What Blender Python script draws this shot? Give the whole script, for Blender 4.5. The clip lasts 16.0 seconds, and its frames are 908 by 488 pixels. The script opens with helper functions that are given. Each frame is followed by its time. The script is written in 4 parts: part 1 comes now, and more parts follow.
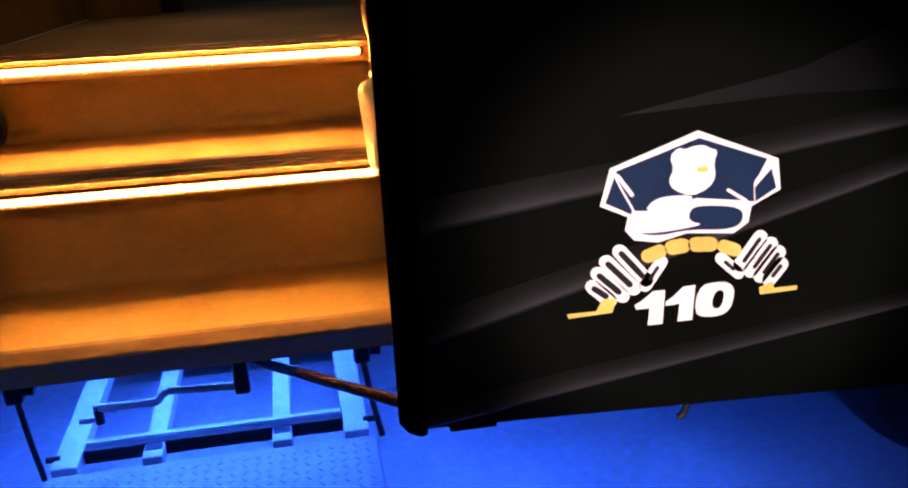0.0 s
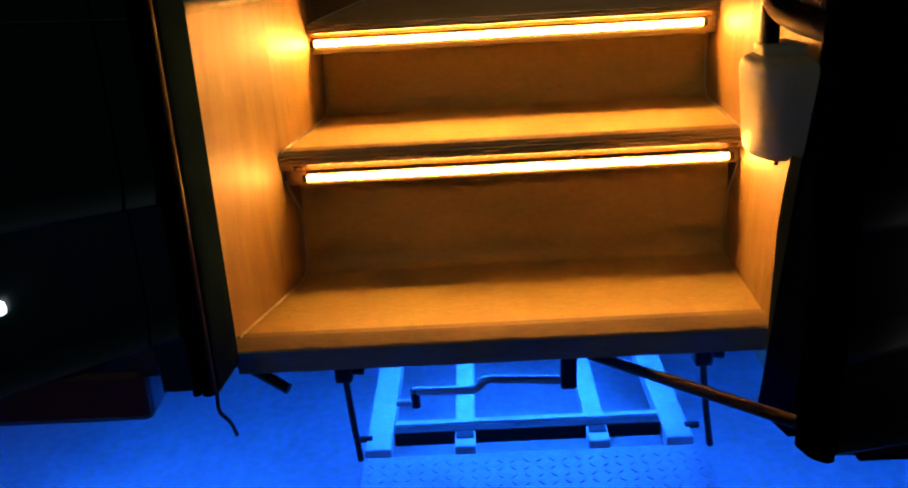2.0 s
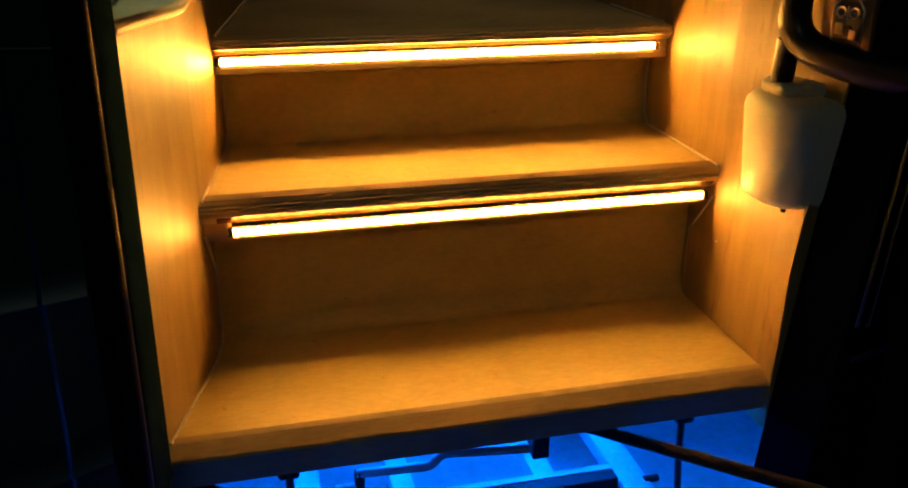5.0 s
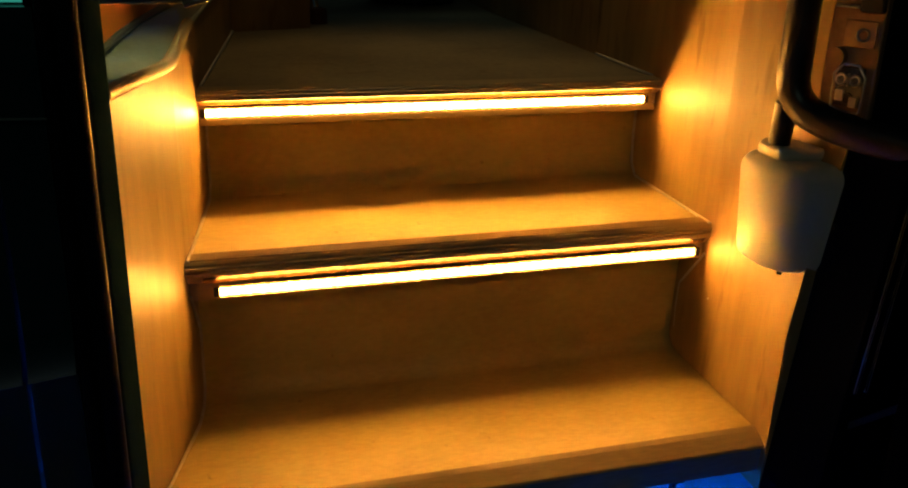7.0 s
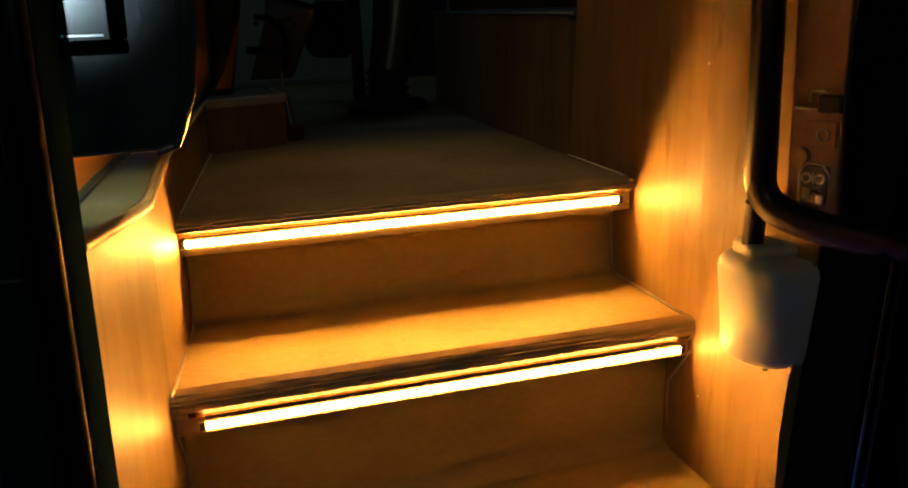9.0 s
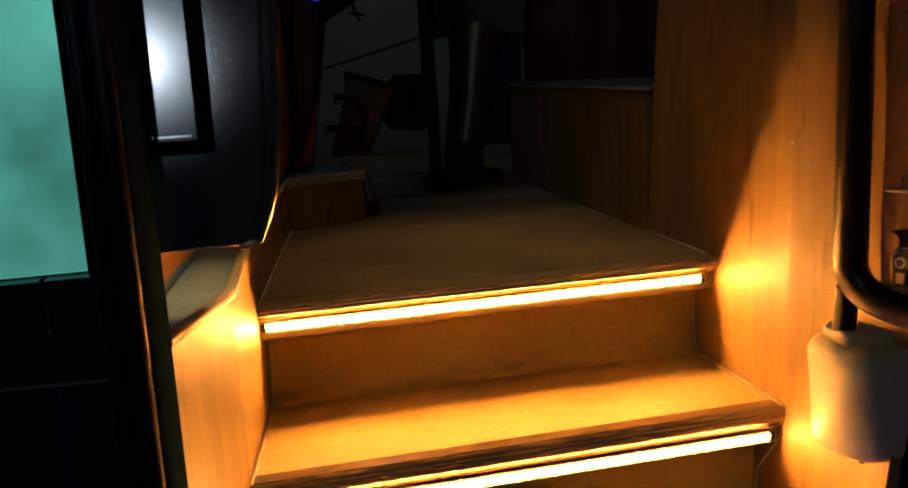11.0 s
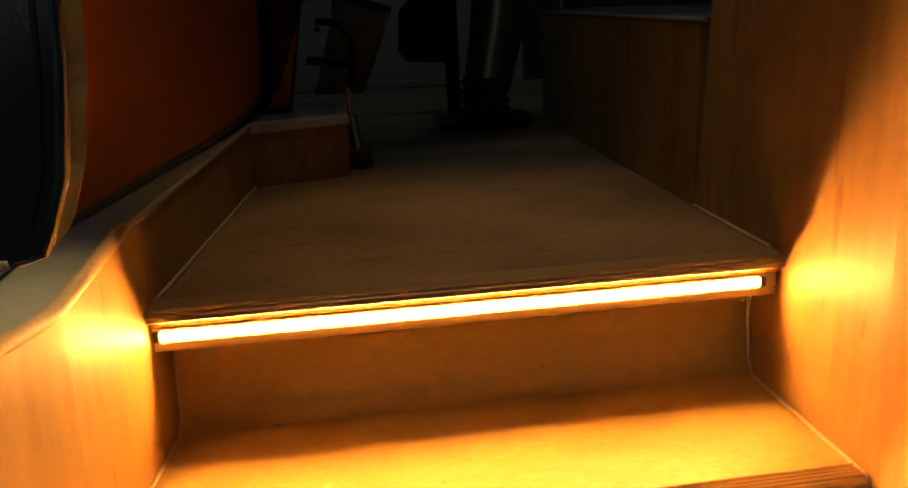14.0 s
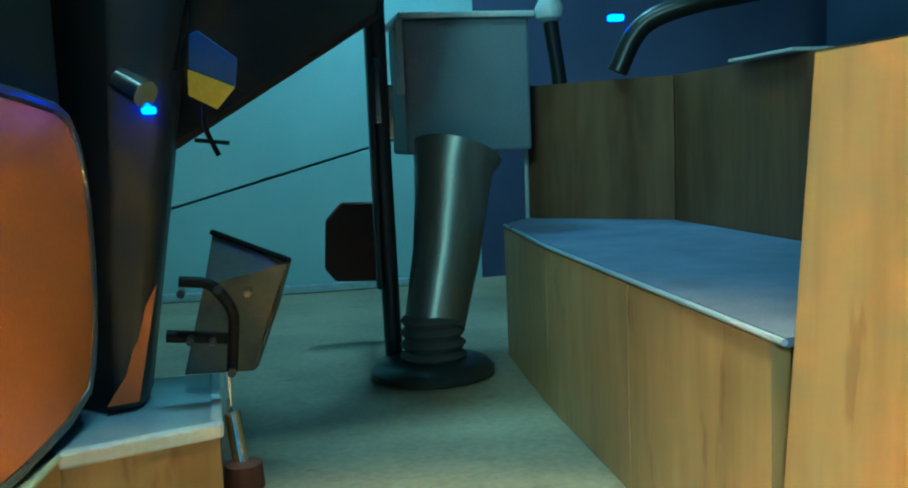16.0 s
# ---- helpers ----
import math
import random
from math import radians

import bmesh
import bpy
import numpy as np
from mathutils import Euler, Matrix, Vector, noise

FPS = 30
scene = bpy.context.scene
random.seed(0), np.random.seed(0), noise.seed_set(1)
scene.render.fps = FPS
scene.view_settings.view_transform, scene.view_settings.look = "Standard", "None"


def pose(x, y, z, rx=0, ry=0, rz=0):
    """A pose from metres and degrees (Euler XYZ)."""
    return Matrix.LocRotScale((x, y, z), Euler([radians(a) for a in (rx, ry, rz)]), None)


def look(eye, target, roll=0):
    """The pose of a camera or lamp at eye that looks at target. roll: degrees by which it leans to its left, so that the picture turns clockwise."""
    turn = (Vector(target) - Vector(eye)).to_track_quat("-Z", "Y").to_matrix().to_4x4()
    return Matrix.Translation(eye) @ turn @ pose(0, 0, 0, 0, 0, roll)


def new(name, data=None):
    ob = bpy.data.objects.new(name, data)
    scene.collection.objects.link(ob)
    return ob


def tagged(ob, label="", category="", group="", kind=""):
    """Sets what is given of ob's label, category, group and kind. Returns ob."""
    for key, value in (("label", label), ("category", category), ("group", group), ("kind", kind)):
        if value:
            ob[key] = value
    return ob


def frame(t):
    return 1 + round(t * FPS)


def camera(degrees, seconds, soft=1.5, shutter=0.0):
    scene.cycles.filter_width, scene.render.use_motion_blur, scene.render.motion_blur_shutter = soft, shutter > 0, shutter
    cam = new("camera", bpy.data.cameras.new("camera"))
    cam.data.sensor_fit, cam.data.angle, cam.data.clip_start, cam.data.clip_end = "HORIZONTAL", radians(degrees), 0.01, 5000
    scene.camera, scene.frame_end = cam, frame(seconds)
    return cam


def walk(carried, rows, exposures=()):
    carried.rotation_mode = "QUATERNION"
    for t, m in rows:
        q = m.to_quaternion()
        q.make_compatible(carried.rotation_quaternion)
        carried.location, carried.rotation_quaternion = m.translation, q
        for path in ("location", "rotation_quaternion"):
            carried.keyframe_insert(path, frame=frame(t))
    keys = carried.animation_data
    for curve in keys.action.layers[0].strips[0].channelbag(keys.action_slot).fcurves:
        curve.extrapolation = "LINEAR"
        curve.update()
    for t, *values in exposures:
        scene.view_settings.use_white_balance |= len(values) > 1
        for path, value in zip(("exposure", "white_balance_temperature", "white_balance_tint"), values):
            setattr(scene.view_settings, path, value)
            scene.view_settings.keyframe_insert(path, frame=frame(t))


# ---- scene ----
cam = camera(52.9, 16.0, soft=2.0)

PATH = [
    (0, (0.563, -1.533, 1.033), (0.89, 0.323, 0.361), -2.4),
    (0.5, (0.466, -1.568, 1.048), (0.789, 0.286, 0.368), -2.1),
    (1, (0.394, -1.559, 1.039), (0.548, 0.295, 0.304), -2.1),
    (1.5, (0.33, -1.472, 1.03), (0.329, 0.387, 0.291), -2.8),
    (2, (0.304, -1.388, 1.016), (0.248, 0.487, 0.322), -3.5),
    (2.2, (0.255, -1.355, 1.008), (0.265, 0.509, 0.284), -2.5),
    (2.5, (0.265, -1.343, 1.018), (0.249, 0.511, 0.268), -2.7),
    (3, (0.172, -1.276, 1.023), (0.346, 0.602, 0.357), -1.8),
    (3.5, (0.097, -1.199, 1.036), (0.41, 0.639, 0.311), -0.6),
    (4, (0.038, -1.145, 1.042), (0.47, 0.655, 0.285), 0.2),
    (6.5, (0.053, -1.111, 1.052), (0.53, 0.702, 0.354), 0.3),
    (7, (0.011, -1.077, 1.08), (0.554, 0.72, 0.39), 1.6),
    (7.5, (0.017, -1.07, 1.092), (0.554, 0.769, 0.517), 1.0),
    (8, (0.01, -1.062, 1.109), (0.546, 0.782, 0.548), 0.5),
    (8.5, (0.015, -1.066, 1.109), (0.566, 0.783, 0.557), -1.3),
    (9, (0.024, -1.074, 1.118), (0.608, 0.783, 0.605), -1.9),
    (9.5, (0.022, -1.059, 1.127), (0.590, 0.799, 0.63), -1.6),
    (10, (0.02, -1.067, 1.151), (0.525, 0.824, 0.736), -2.1),
    (12.3, (0.085, -0.994, 1.146), (0.459, 0.936, 0.778), -3.9),
    (12.5, (0.112, -0.963, 1.147), (0.441, 0.972, 0.765), -3.3),
    (13, (0.172, -0.912, 1.145), (0.451, 1.03, 0.755), -3.3),
    (13.5, (0.196, -0.849, 1.139), (0.449, 1.078, 0.666), -3.1),
    (13.7, (0.208, -0.815, 1.132), (0.471, 1.105, 0.638), -2.8),
    (14, (0.203, -0.725, 1.136), (0.504, 1.182, 0.614), -2.3),
    (14.3, (0.202, -0.677, 1.139), (0.614, 1.205, 0.672), -1.3),
    (14.5, (0.201, -0.642, 1.142), (0.679, 1.227, 0.613), -2.6),
    (15, (0.202, -0.576, 1.162), (0.805, 1.297, 0.805), 0.1),
    (15.2, (0.208, -0.526, 1.181), (0.767, 1.371, 0.885), 0.2),
    (15.5, (0.242, -0.424, 1.227), (0.787, 1.484, 0.973), -0.9),
    (15.7, (0.264, -0.354, 1.228), (0.793, 1.562, 1.009), -1.5),
    (16, (0.342, -0.189, 1.263), (0.748, 1.756, 1.038), -2.4),
]
EXPOSURES = [
    (0.0, 0.8, 7000, 50), (1.0, 0.65, 6800, 46), (1.5, 0.5, 6500, 12), (2.0, 0.48, 6600, 20), (2.5, 0.50, 6500, 12), (4.0, 0.26, 6500, 4), (7.0, 0.20, 6500, 5), (10.2, 0.46, 6800, 26), (13.0, 0.74, 7500, 46),
    (14.5, 0.80, 7100, 32), (14.8, 1.1, 6500, 18), (15.0, 1.7, 6500, 10), (15.2, 2.75, 6100, 0), (15.5, 4.05, 4700, -20), (16.0, 5.3, 3950, -23),
]
walk(cam, [(t, look(eye, target, roll)) for t, eye, target, roll in PATH], EXPOSURES)

# ---- night sky and lamps ----
world = bpy.data.worlds.new("night")
scene.world = world
world.use_nodes = True
world.node_tree.nodes["Background"].inputs["Color"].default_value = (0.10, 0.22, 0.30, 1)
world.node_tree.nodes["Background"].inputs["Strength"].default_value = 0.034

AMBER = (1.0, 0.40, 0.064)
BLUE = (0.002, 0.120, 1.0)
LED_POWER = 235.0
GLOW_POWER = 390.0


def area_lamp(name, eye, target, size, size_y, power, colour):
    data = bpy.data.lights.new(name, "AREA")
    data.shape, data.size, data.size_y, data.energy, data.color = "RECTANGLE", size, size_y, power, colour
    ob = new(name, data)
    ob.matrix_world = look(eye, target)
    return ob


# cool yard lamp behind the camera, pale flood, cabin ceiling lamp, plus added fills
yard = area_lamp("yard_lamp", (-0.36, -3.5, 1.24), (-0.07, -0.14, 1.20), 0.03, 0.04, 0.011, (0.6, 0.9, 1.0))
yard.data.spread = radians(5)
area_lamp("yard_flood", (-1.0, -2.9, 2.45), (0.3, 0.4, 0.8), 0.5, 0.5, 1.7, (0.80, 0.96, 0.72))
# unseen narrow spot added only to brighten the door decal
spot = bpy.data.lights.new("decal_fill", "SPOT")
spot.energy, spot.spot_size, spot.spot_blend, spot.shadow_soft_size, spot.color = 400.0, radians(12), 0.5, 0.06, (1.0, 0.97, 0.88)
new("decal_fill", spot).matrix_world = look((0.10, -3.4, 1.3), (1.08, -0.48, 0.62))
area_lamp("cabin_lamp", (0.42, 0.90, 2.5), (0.42, 1.10, 0.9), 0.4, 0.2, 0.22, (0.78, 1.0, 0.80))
# unseen warm fill added to lighten the floor near the steps
entry = area_lamp("floor_fill", (0.40, 0.34, 2.5), (0.40, 0.38, 0.9), 0.20, 0.20, 0.16, (1.0, 0.60, 0.20))
entry.data.spread = radians(40)
# tight beam with no visible source, added to brighten the side ledge
ledge_light = area_lamp("ledge_fill", (0.50, 0.0, 2.0), (-0.04, -0.01, 0.92), 0.05, 0.05, 0.065, (1.0, 0.90, 0.38))
ledge_light.data.spread = radians(15)
# cool fill added out of view to lift the driver's side panel
area_lamp("far_wall_fill", (0.75, 1.95, 2.45), (0.6, 2.2, 0.9), 0.3, 0.2, 0.25, (0.66, 0.97, 1.0))

# ---- materials ----


def material(name, colour, rough=0.5, metal=0.0, second=None, scale=8.0, stretch=(1, 1, 1), fine=120.0, bump=0.15, mix=0.5, coat=0.0, emit=None, power=0.0, sharp=0.0, wear=0.15, distance=0.002, spec=0.5):
    """A principled surface with broad stains, fine grain, uneven gloss and relief."""
    mat = bpy.data.materials.new(name)
    mat.use_nodes = True
    tree = mat.node_tree
    nodes, links = tree.nodes, tree.links
    b = nodes["Principled BSDF"]
    b.inputs["Metallic"].default_value = metal
    b.inputs["Coat Weight"].default_value = coat
    b.inputs["Specular IOR Level"].default_value = spec
    b.inputs["Coat Roughness"].default_value = 0.08
    if emit:
        b.inputs["Emission Color"].default_value = (*emit, 1)
        b.inputs["Emission Strength"].default_value = power
    coord = nodes.new("ShaderNodeTexCoord")
    place = nodes.new("ShaderNodeMapping")
    place.inputs["Scale"].default_value = stretch
    links.new(coord.outputs["Object"], place.inputs["Vector"])
    big = nodes.new("ShaderNodeTexNoise")
    big.inputs["Scale"].default_value, big.inputs["Detail"].default_value = scale, 5
    small = nodes.new("ShaderNodeTexNoise")
    small.inputs["Scale"].default_value, small.inputs["Detail"].default_value = fine, 3
    for n in (big, small):
        links.new(place.outputs["Vector"], n.inputs["Vector"])
    ramp = nodes.new("ShaderNodeValToRGB")
    second = second or tuple(c * 0.72 for c in colour)
    ramp.color_ramp.elements[0].color, ramp.color_ramp.elements[1].color = (*second, 1), (*colour, 1)
    ramp.color_ramp.elements[0].position, ramp.color_ramp.elements[1].position = 0.3 + sharp, 0.7 - sharp
    blend = nodes.new("ShaderNodeMath")
    blend.operation = "MULTIPLY_ADD"
    links.new(small.outputs["Fac"], blend.inputs[0])
    blend.inputs[1].default_value = mix
    shift = nodes.new("ShaderNodeMath")
    shift.operation = "MULTIPLY_ADD"
    links.new(big.outputs["Fac"], shift.inputs[0])
    shift.inputs[1].default_value, shift.inputs[2].default_value = 1.0, -mix / 2
    links.new(shift.outputs[0], blend.inputs[2])
    links.new(blend.outputs[0], ramp.inputs["Fac"])
    links.new(ramp.outputs["Color"], b.inputs["Base Color"])
    gloss = nodes.new("ShaderNodeMath")
    gloss.operation = "MULTIPLY_ADD"
    links.new(big.outputs["Fac"], gloss.inputs[0])
    gloss.inputs[1].default_value, gloss.inputs[2].default_value = wear, rough - wear / 2
    links.new(gloss.outputs[0], b.inputs["Roughness"])
    relief = nodes.new("ShaderNodeBump")
    relief.inputs["Strength"].default_value, relief.inputs["Distance"].default_value = bump, distance
    links.new(small.outputs["Fac"], relief.inputs["Height"])
    links.new(relief.outputs["Normal"], b.inputs["Normal"])
    return mat


CONCRETE = material("yard_concrete", (0.24, 0.24, 0.235), 0.8, second=(0.13, 0.13, 0.13), scale=2.2, fine=45, bump=0.15, mix=0.35, distance=0.003)
# wood darkened in its colour to hold the partition's shade
SHADED_WOOD = material("shaded_wood", (0.125, 0.076, 0.034), 0.42, second=(0.07, 0.04, 0.018), scale=4, fine=22, bump=0.06, mix=0.7, stretch=(3.2, 3.2, 0.45))
VINYL = material("step_vinyl", (0.56, 0.435, 0.17), 0.42, second=(0.41, 0.31, 0.11), scale=7, fine=160, bump=0.12, mix=0.5, stretch=(0.5, 1, 1))
FLOOR_VINYL = material("floor_vinyl", (0.42, 0.34, 0.20), 0.5, second=(0.20, 0.165, 0.10), scale=3.5, fine=90, bump=0.12, mix=0.4)
WOOD = material("wood_laminate", (0.39, 0.265, 0.105), 0.46, spec=0.4, second=(0.265, 0.168, 0.06), scale=3, fine=16, bump=0.05, mix=0.55, stretch=(3.2, 3.2, 0.45))
METAL = material("aluminium_trim", (0.50, 0.48, 0.45), 0.32, metal=1.0, scale=10, fine=200, bump=0.08, stretch=(0.3, 4, 4))
FLOOR_EDGE = material("smooth_floor_edge", (0.42, 0.33, 0.18), 0.4, second=(0.34, 0.26, 0.14), scale=10, fine=150, bump=0.01, stretch=(0.3, 4, 4))
RIB = material("dark_ribbed_nosing", (0.50, 0.36, 0.17), 0.33, second=(0.42, 0.30, 0.14), scale=10, fine=150, bump=0.01, stretch=(0.3, 4, 4), coat=0.2)
SEALANT = material("grey_sealant", (0.62, 0.58, 0.5), 0.5, scale=20, fine=150)
PAINT = material("black_body_paint", (0.003, 0.004, 0.0028), 0.25, second=(0.002, 0.0027, 0.002), scale=3, fine=300, bump=0.02, spec=0.18)
RUBBER = material("black_rubber", (0.0010, 0.0013, 0.0032), 0.7, spec=0.0, scale=12, fine=140, bump=0.15)
PLASTIC = material("black_grained_plastic", (0.060, 0.066, 0.058), 0.11, scale=6, fine=560, bump=0.10, mix=0.3, distance=0.001, spec=0.5)
DARK = material("dark_plastic", (0.03, 0.032, 0.036), 0.45, scale=9, fine=220, bump=0.2)
BRASS = material("polished_bead", (0.026, 0.018, 0.008), 0.34, metal=1.0, scale=10, fine=120, bump=0.04, stretch=(0.4, 4, 4))
EDGE = material("worn_step_edge", (0.42, 0.31, 0.17), 0.4, scale=10, fine=120, bump=0.15, stretch=(0.4, 2, 2))
FASCIA = material("dull_painted_fascia", (0.30, 0.30, 0.29), 0.5, second=(0.20, 0.20, 0.20), scale=8, fine=120, bump=0.1, stretch=(0.4, 2, 2))
PLATE = material("chequer_plate", (0.20, 0.21, 0.22), 0.45, second=(0.12, 0.125, 0.13), scale=5, fine=90, bump=0.15, spec=0.3)
CHROME = material("chrome", (0.75, 0.75, 0.76), 0.14, metal=1.0, scale=10, fine=90, bump=0.03)
STEEL = material("stainless_tube", (0.26, 0.255, 0.22), 0.36, metal=0.7, scale=9, fine=120, bump=0.05, stretch=(4, 4, 0.5))
GALVANISED = material("painted_step_frame", (0.31, 0.32, 0.33), 0.5, scale=12, fine=130, bump=0.15, second=(0.22, 0.23, 0.24))
BLACKSTEEL = material("black_steel", (0.012, 0.012, 0.012), 0.5, spec=0.15, scale=15, fine=160, bump=0.2)
IVORY = material("ivory_plastic", (0.62, 0.60, 0.50), 0.35, scale=7, fine=240, bump=0.06, second=(0.54, 0.52, 0.42))
ORANGE = material("orange_trim_panel", (0.62, 0.18, 0.024), 0.42, second=(0.52, 0.14, 0.018), scale=4, fine=180, bump=0.08)
OLIVE = material("olive_ledge_vinyl", (0.40, 0.45, 0.36), 0.45, scale=6, fine=150, bump=0.1)
CARPET = material("blue_grey_carpet", (0.14, 0.16, 0.25), 0.9, scale=14, fine=260, bump=0.6, second=(0.09, 0.105, 0.17))
WALLWHITE = material("pale_teal_panel", (0.46, 0.56, 0.54), 0.5, scale=4, fine=140, bump=0.08, second=(0.41, 0.49, 0.47))
GREY = material("grey_cover", (0.15, 0.18, 0.215), 0.55, scale=6, fine=180, bump=0.15)
REDBROWN = material("red_brown_bumper", (0.09, 0.012, 0.007), 0.4, scale=6, fine=140)
BROWN = material("brown_rubber_pad", (0.11, 0.035, 0.02), 0.6, scale=10, fine=130, bump=0.3)
TYRE = material("tyre_rubber", (0.02, 0.02, 0.021), 0.75, scale=14, fine=90, bump=0.5)
WHITE_FILM = material("white_vinyl_film", (0.80, 0.80, 0.76), 0.3, second=(0.74, 0.74, 0.69), scale=10, fine=180, bump=0.03)
NAVY_FILM = material("navy_vinyl_film", (0.009, 0.026, 0.065), 0.3, scale=10, fine=180, bump=0.03)
YELLOW_FILM = material("yellow_vinyl_film", (0.76, 0.56, 0.12), 0.3, scale=14, fine=180, bump=0.03)
BLUE_CLOTH = material("blue_cloth", (0.02, 0.08, 0.42), 0.7, scale=14, fine=260, bump=0.4)
YELLOW_CLOTH = material("yellow_cloth", (0.75, 0.60, 0.03), 0.7, scale=14, fine=260, bump=0.4)
SEAT_CLOTH = material("dark_seat_cloth", (0.03, 0.035, 0.07), 0.8, scale=9, fine=260, bump=0.5)
LED = material("amber_led", (0.8, 0.6, 0.3), 0.4, emit=AMBER, power=LED_POWER)
GLOW = material("blue_led", (0.2, 0.3, 0.8), 0.4, emit=BLUE, power=GLOW_POWER)
# short dark marks and rubbed specks in the laminate and the vinyl
for mat, size, limit, shade in ((WOOD, (26, 26, 7), 0.68, 0.76), (VINYL, (44, 44, 44), 0.77, 0.7), (FLOOR_VINYL, (14, 30, 30), 0.70, 0.82)):
    tree = mat.node_tree
    place, specks, edge_, tone = tree.nodes.new("ShaderNodeMapping"), tree.nodes.new("ShaderNodeTexNoise"), tree.nodes.new("ShaderNodeMapRange"), tree.nodes.new("ShaderNodeMixRGB")
    place.inputs["Scale"].default_value = size
    place.inputs["Location"].default_value = (3.1, 7.7, 1.3)
    specks.inputs["Scale"].default_value, specks.inputs["Detail"].default_value = 1.0, 3
    edge_.inputs["From Min"].default_value, edge_.inputs["From Max"].default_value = limit - 0.06, limit
    tone.blend_type = "MULTIPLY"
    tone.inputs["Color2"].default_value = (shade, shade * 0.93, shade * 0.85, 1)
    tree.links.new(tree.nodes["Texture Coordinate"].outputs["Object"], place.inputs["Vector"])
    tree.links.new(place.outputs["Vector"], specks.inputs["Vector"])
    tree.links.new(specks.outputs["Fac"], edge_.inputs["Value"])
    tree.links.new(edge_.outputs["Result"], tone.inputs["Fac"])
    tree.links.new(tree.nodes["Color Ramp"].outputs["Color"], tone.inputs["Color1"])
    tree.links.new(tone.outputs["Color"], tree.nodes["Principled BSDF"].inputs["Base Color"])
LED_LOW = material("amber_led_dimmer", (0.8, 0.6, 0.3), 0.4, emit=AMBER, power=LED_POWER * 0.62)
# the strips' single diodes show as brighter spots along their length
for mat, level in ((LED, LED_POWER), (LED_LOW, LED_POWER * 0.62)):
    tree = mat.node_tree
    coord, split = tree.nodes.new("ShaderNodeTexCoord"), tree.nodes.new("ShaderNodeSeparateXYZ")
    pitch, wave, gain = tree.nodes.new("ShaderNodeMath"), tree.nodes.new("ShaderNodeMath"), tree.nodes.new("ShaderNodeMapRange")
    pitch.operation, pitch.inputs[1].default_value = "MULTIPLY", 2 * math.pi / 0.0167
    wave.operation = "SINE"
    gain.inputs["From Min"].default_value, gain.inputs["From Max"].default_value = -1, 1
    gain.inputs["To Min"].default_value, gain.inputs["To Max"].default_value = level * 0.35, level * 1.65
    tree.links.new(coord.outputs["Object"], split.inputs["Vector"])
    tree.links.new(split.outputs["X"], pitch.inputs[0])
    tree.links.new(pitch.outputs[0], wave.inputs[0])
    tree.links.new(wave.outputs[0], gain.inputs["Value"])
    tree.links.new(gain.outputs["Result"], tree.nodes["Principled BSDF"].inputs["Emission Strength"])
LENS = material("white_lamp_lens", (0.8, 0.8, 0.8), 0.2, emit=(0.8, 0.9, 1.0), power=1.5)
BLUE_SPECK = material("blue_speck", (0.05, 0.1, 0.8), 0.2, emit=(0.02, 0.06, 1.0), power=0.5)
# added teal glow that stands in for the brightness behind the window
TEAL_GLOW = material("teal_glow_panel", (0.05, 0.45, 0.36), 0.6, second=(0.03, 0.32, 0.27), scale=16, fine=60, emit=(0.04, 0.36, 0.28), power=0.6)
PILLAR_RUBBER = material("weathered_pillar_rubber", (0.0045, 0.0125, 0.0185), 0.7, spec=0.0, scale=5, fine=90, bump=0.08, stretch=(4, 4, 0.4))
FAR_DARK = material("dark_violet_lining", (0.075, 0.075, 0.14), 0.6, scale=4, fine=140, bump=0.08)
# amber glow for the bands that imitate the strip's bloom
HALO = material("amber_halo", (0.8, 0.6, 0.3), 0.4, emit=AMBER, power=2.2)
# brown that puts the bloom-filled gap into a surface colour
GAP_TONE = material("gap_tone_brown", (0.16, 0.085, 0.025), 0.8, spec=0.0, scale=12, fine=150, bump=0.1)
# extra glow that lightens the risers from under the strips
RISER_FILL = material("riser_fill_glow", (0.8, 0.6, 0.3), 0.4, emit=AMBER, power=2.5)
HALO_EDGE = material("amber_halo_rim", (0.8, 0.6, 0.3), 0.4, emit=AMBER, power=0.10)
tree = TEAL_GLOW.node_tree
mottling, level = tree.nodes.new("ShaderNodeTexNoise"), tree.nodes.new("ShaderNodeMapRange")
mottling.inputs["Scale"].default_value, mottling.inputs["Detail"].default_value = 9.0, 6
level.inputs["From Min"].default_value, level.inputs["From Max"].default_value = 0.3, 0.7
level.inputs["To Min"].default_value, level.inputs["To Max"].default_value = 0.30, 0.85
tree.links.new(tree.nodes["Mapping"].outputs["Vector"], mottling.inputs["Vector"])
tree.links.new(mottling.outputs["Fac"], level.inputs["Value"])
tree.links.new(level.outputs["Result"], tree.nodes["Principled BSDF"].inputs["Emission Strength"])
PANE = bpy.data.materials.new("clear_glass")
PANE.use_nodes = True
PANE.node_tree.nodes["Principled BSDF"].inputs["Transmission Weight"].default_value = 1.0
PANE.node_tree.nodes["Principled BSDF"].inputs["Roughness"].default_value = 0.03
PANE.node_tree.nodes["Principled BSDF"].inputs["Base Color"].default_value = (0.9, 0.95, 0.95, 1)
RUBBER_SHINE = material("glossy_black_tube", (0.012, 0.010, 0.009), 0.35, scale=9, fine=120, bump=0.15, spec=0.4)
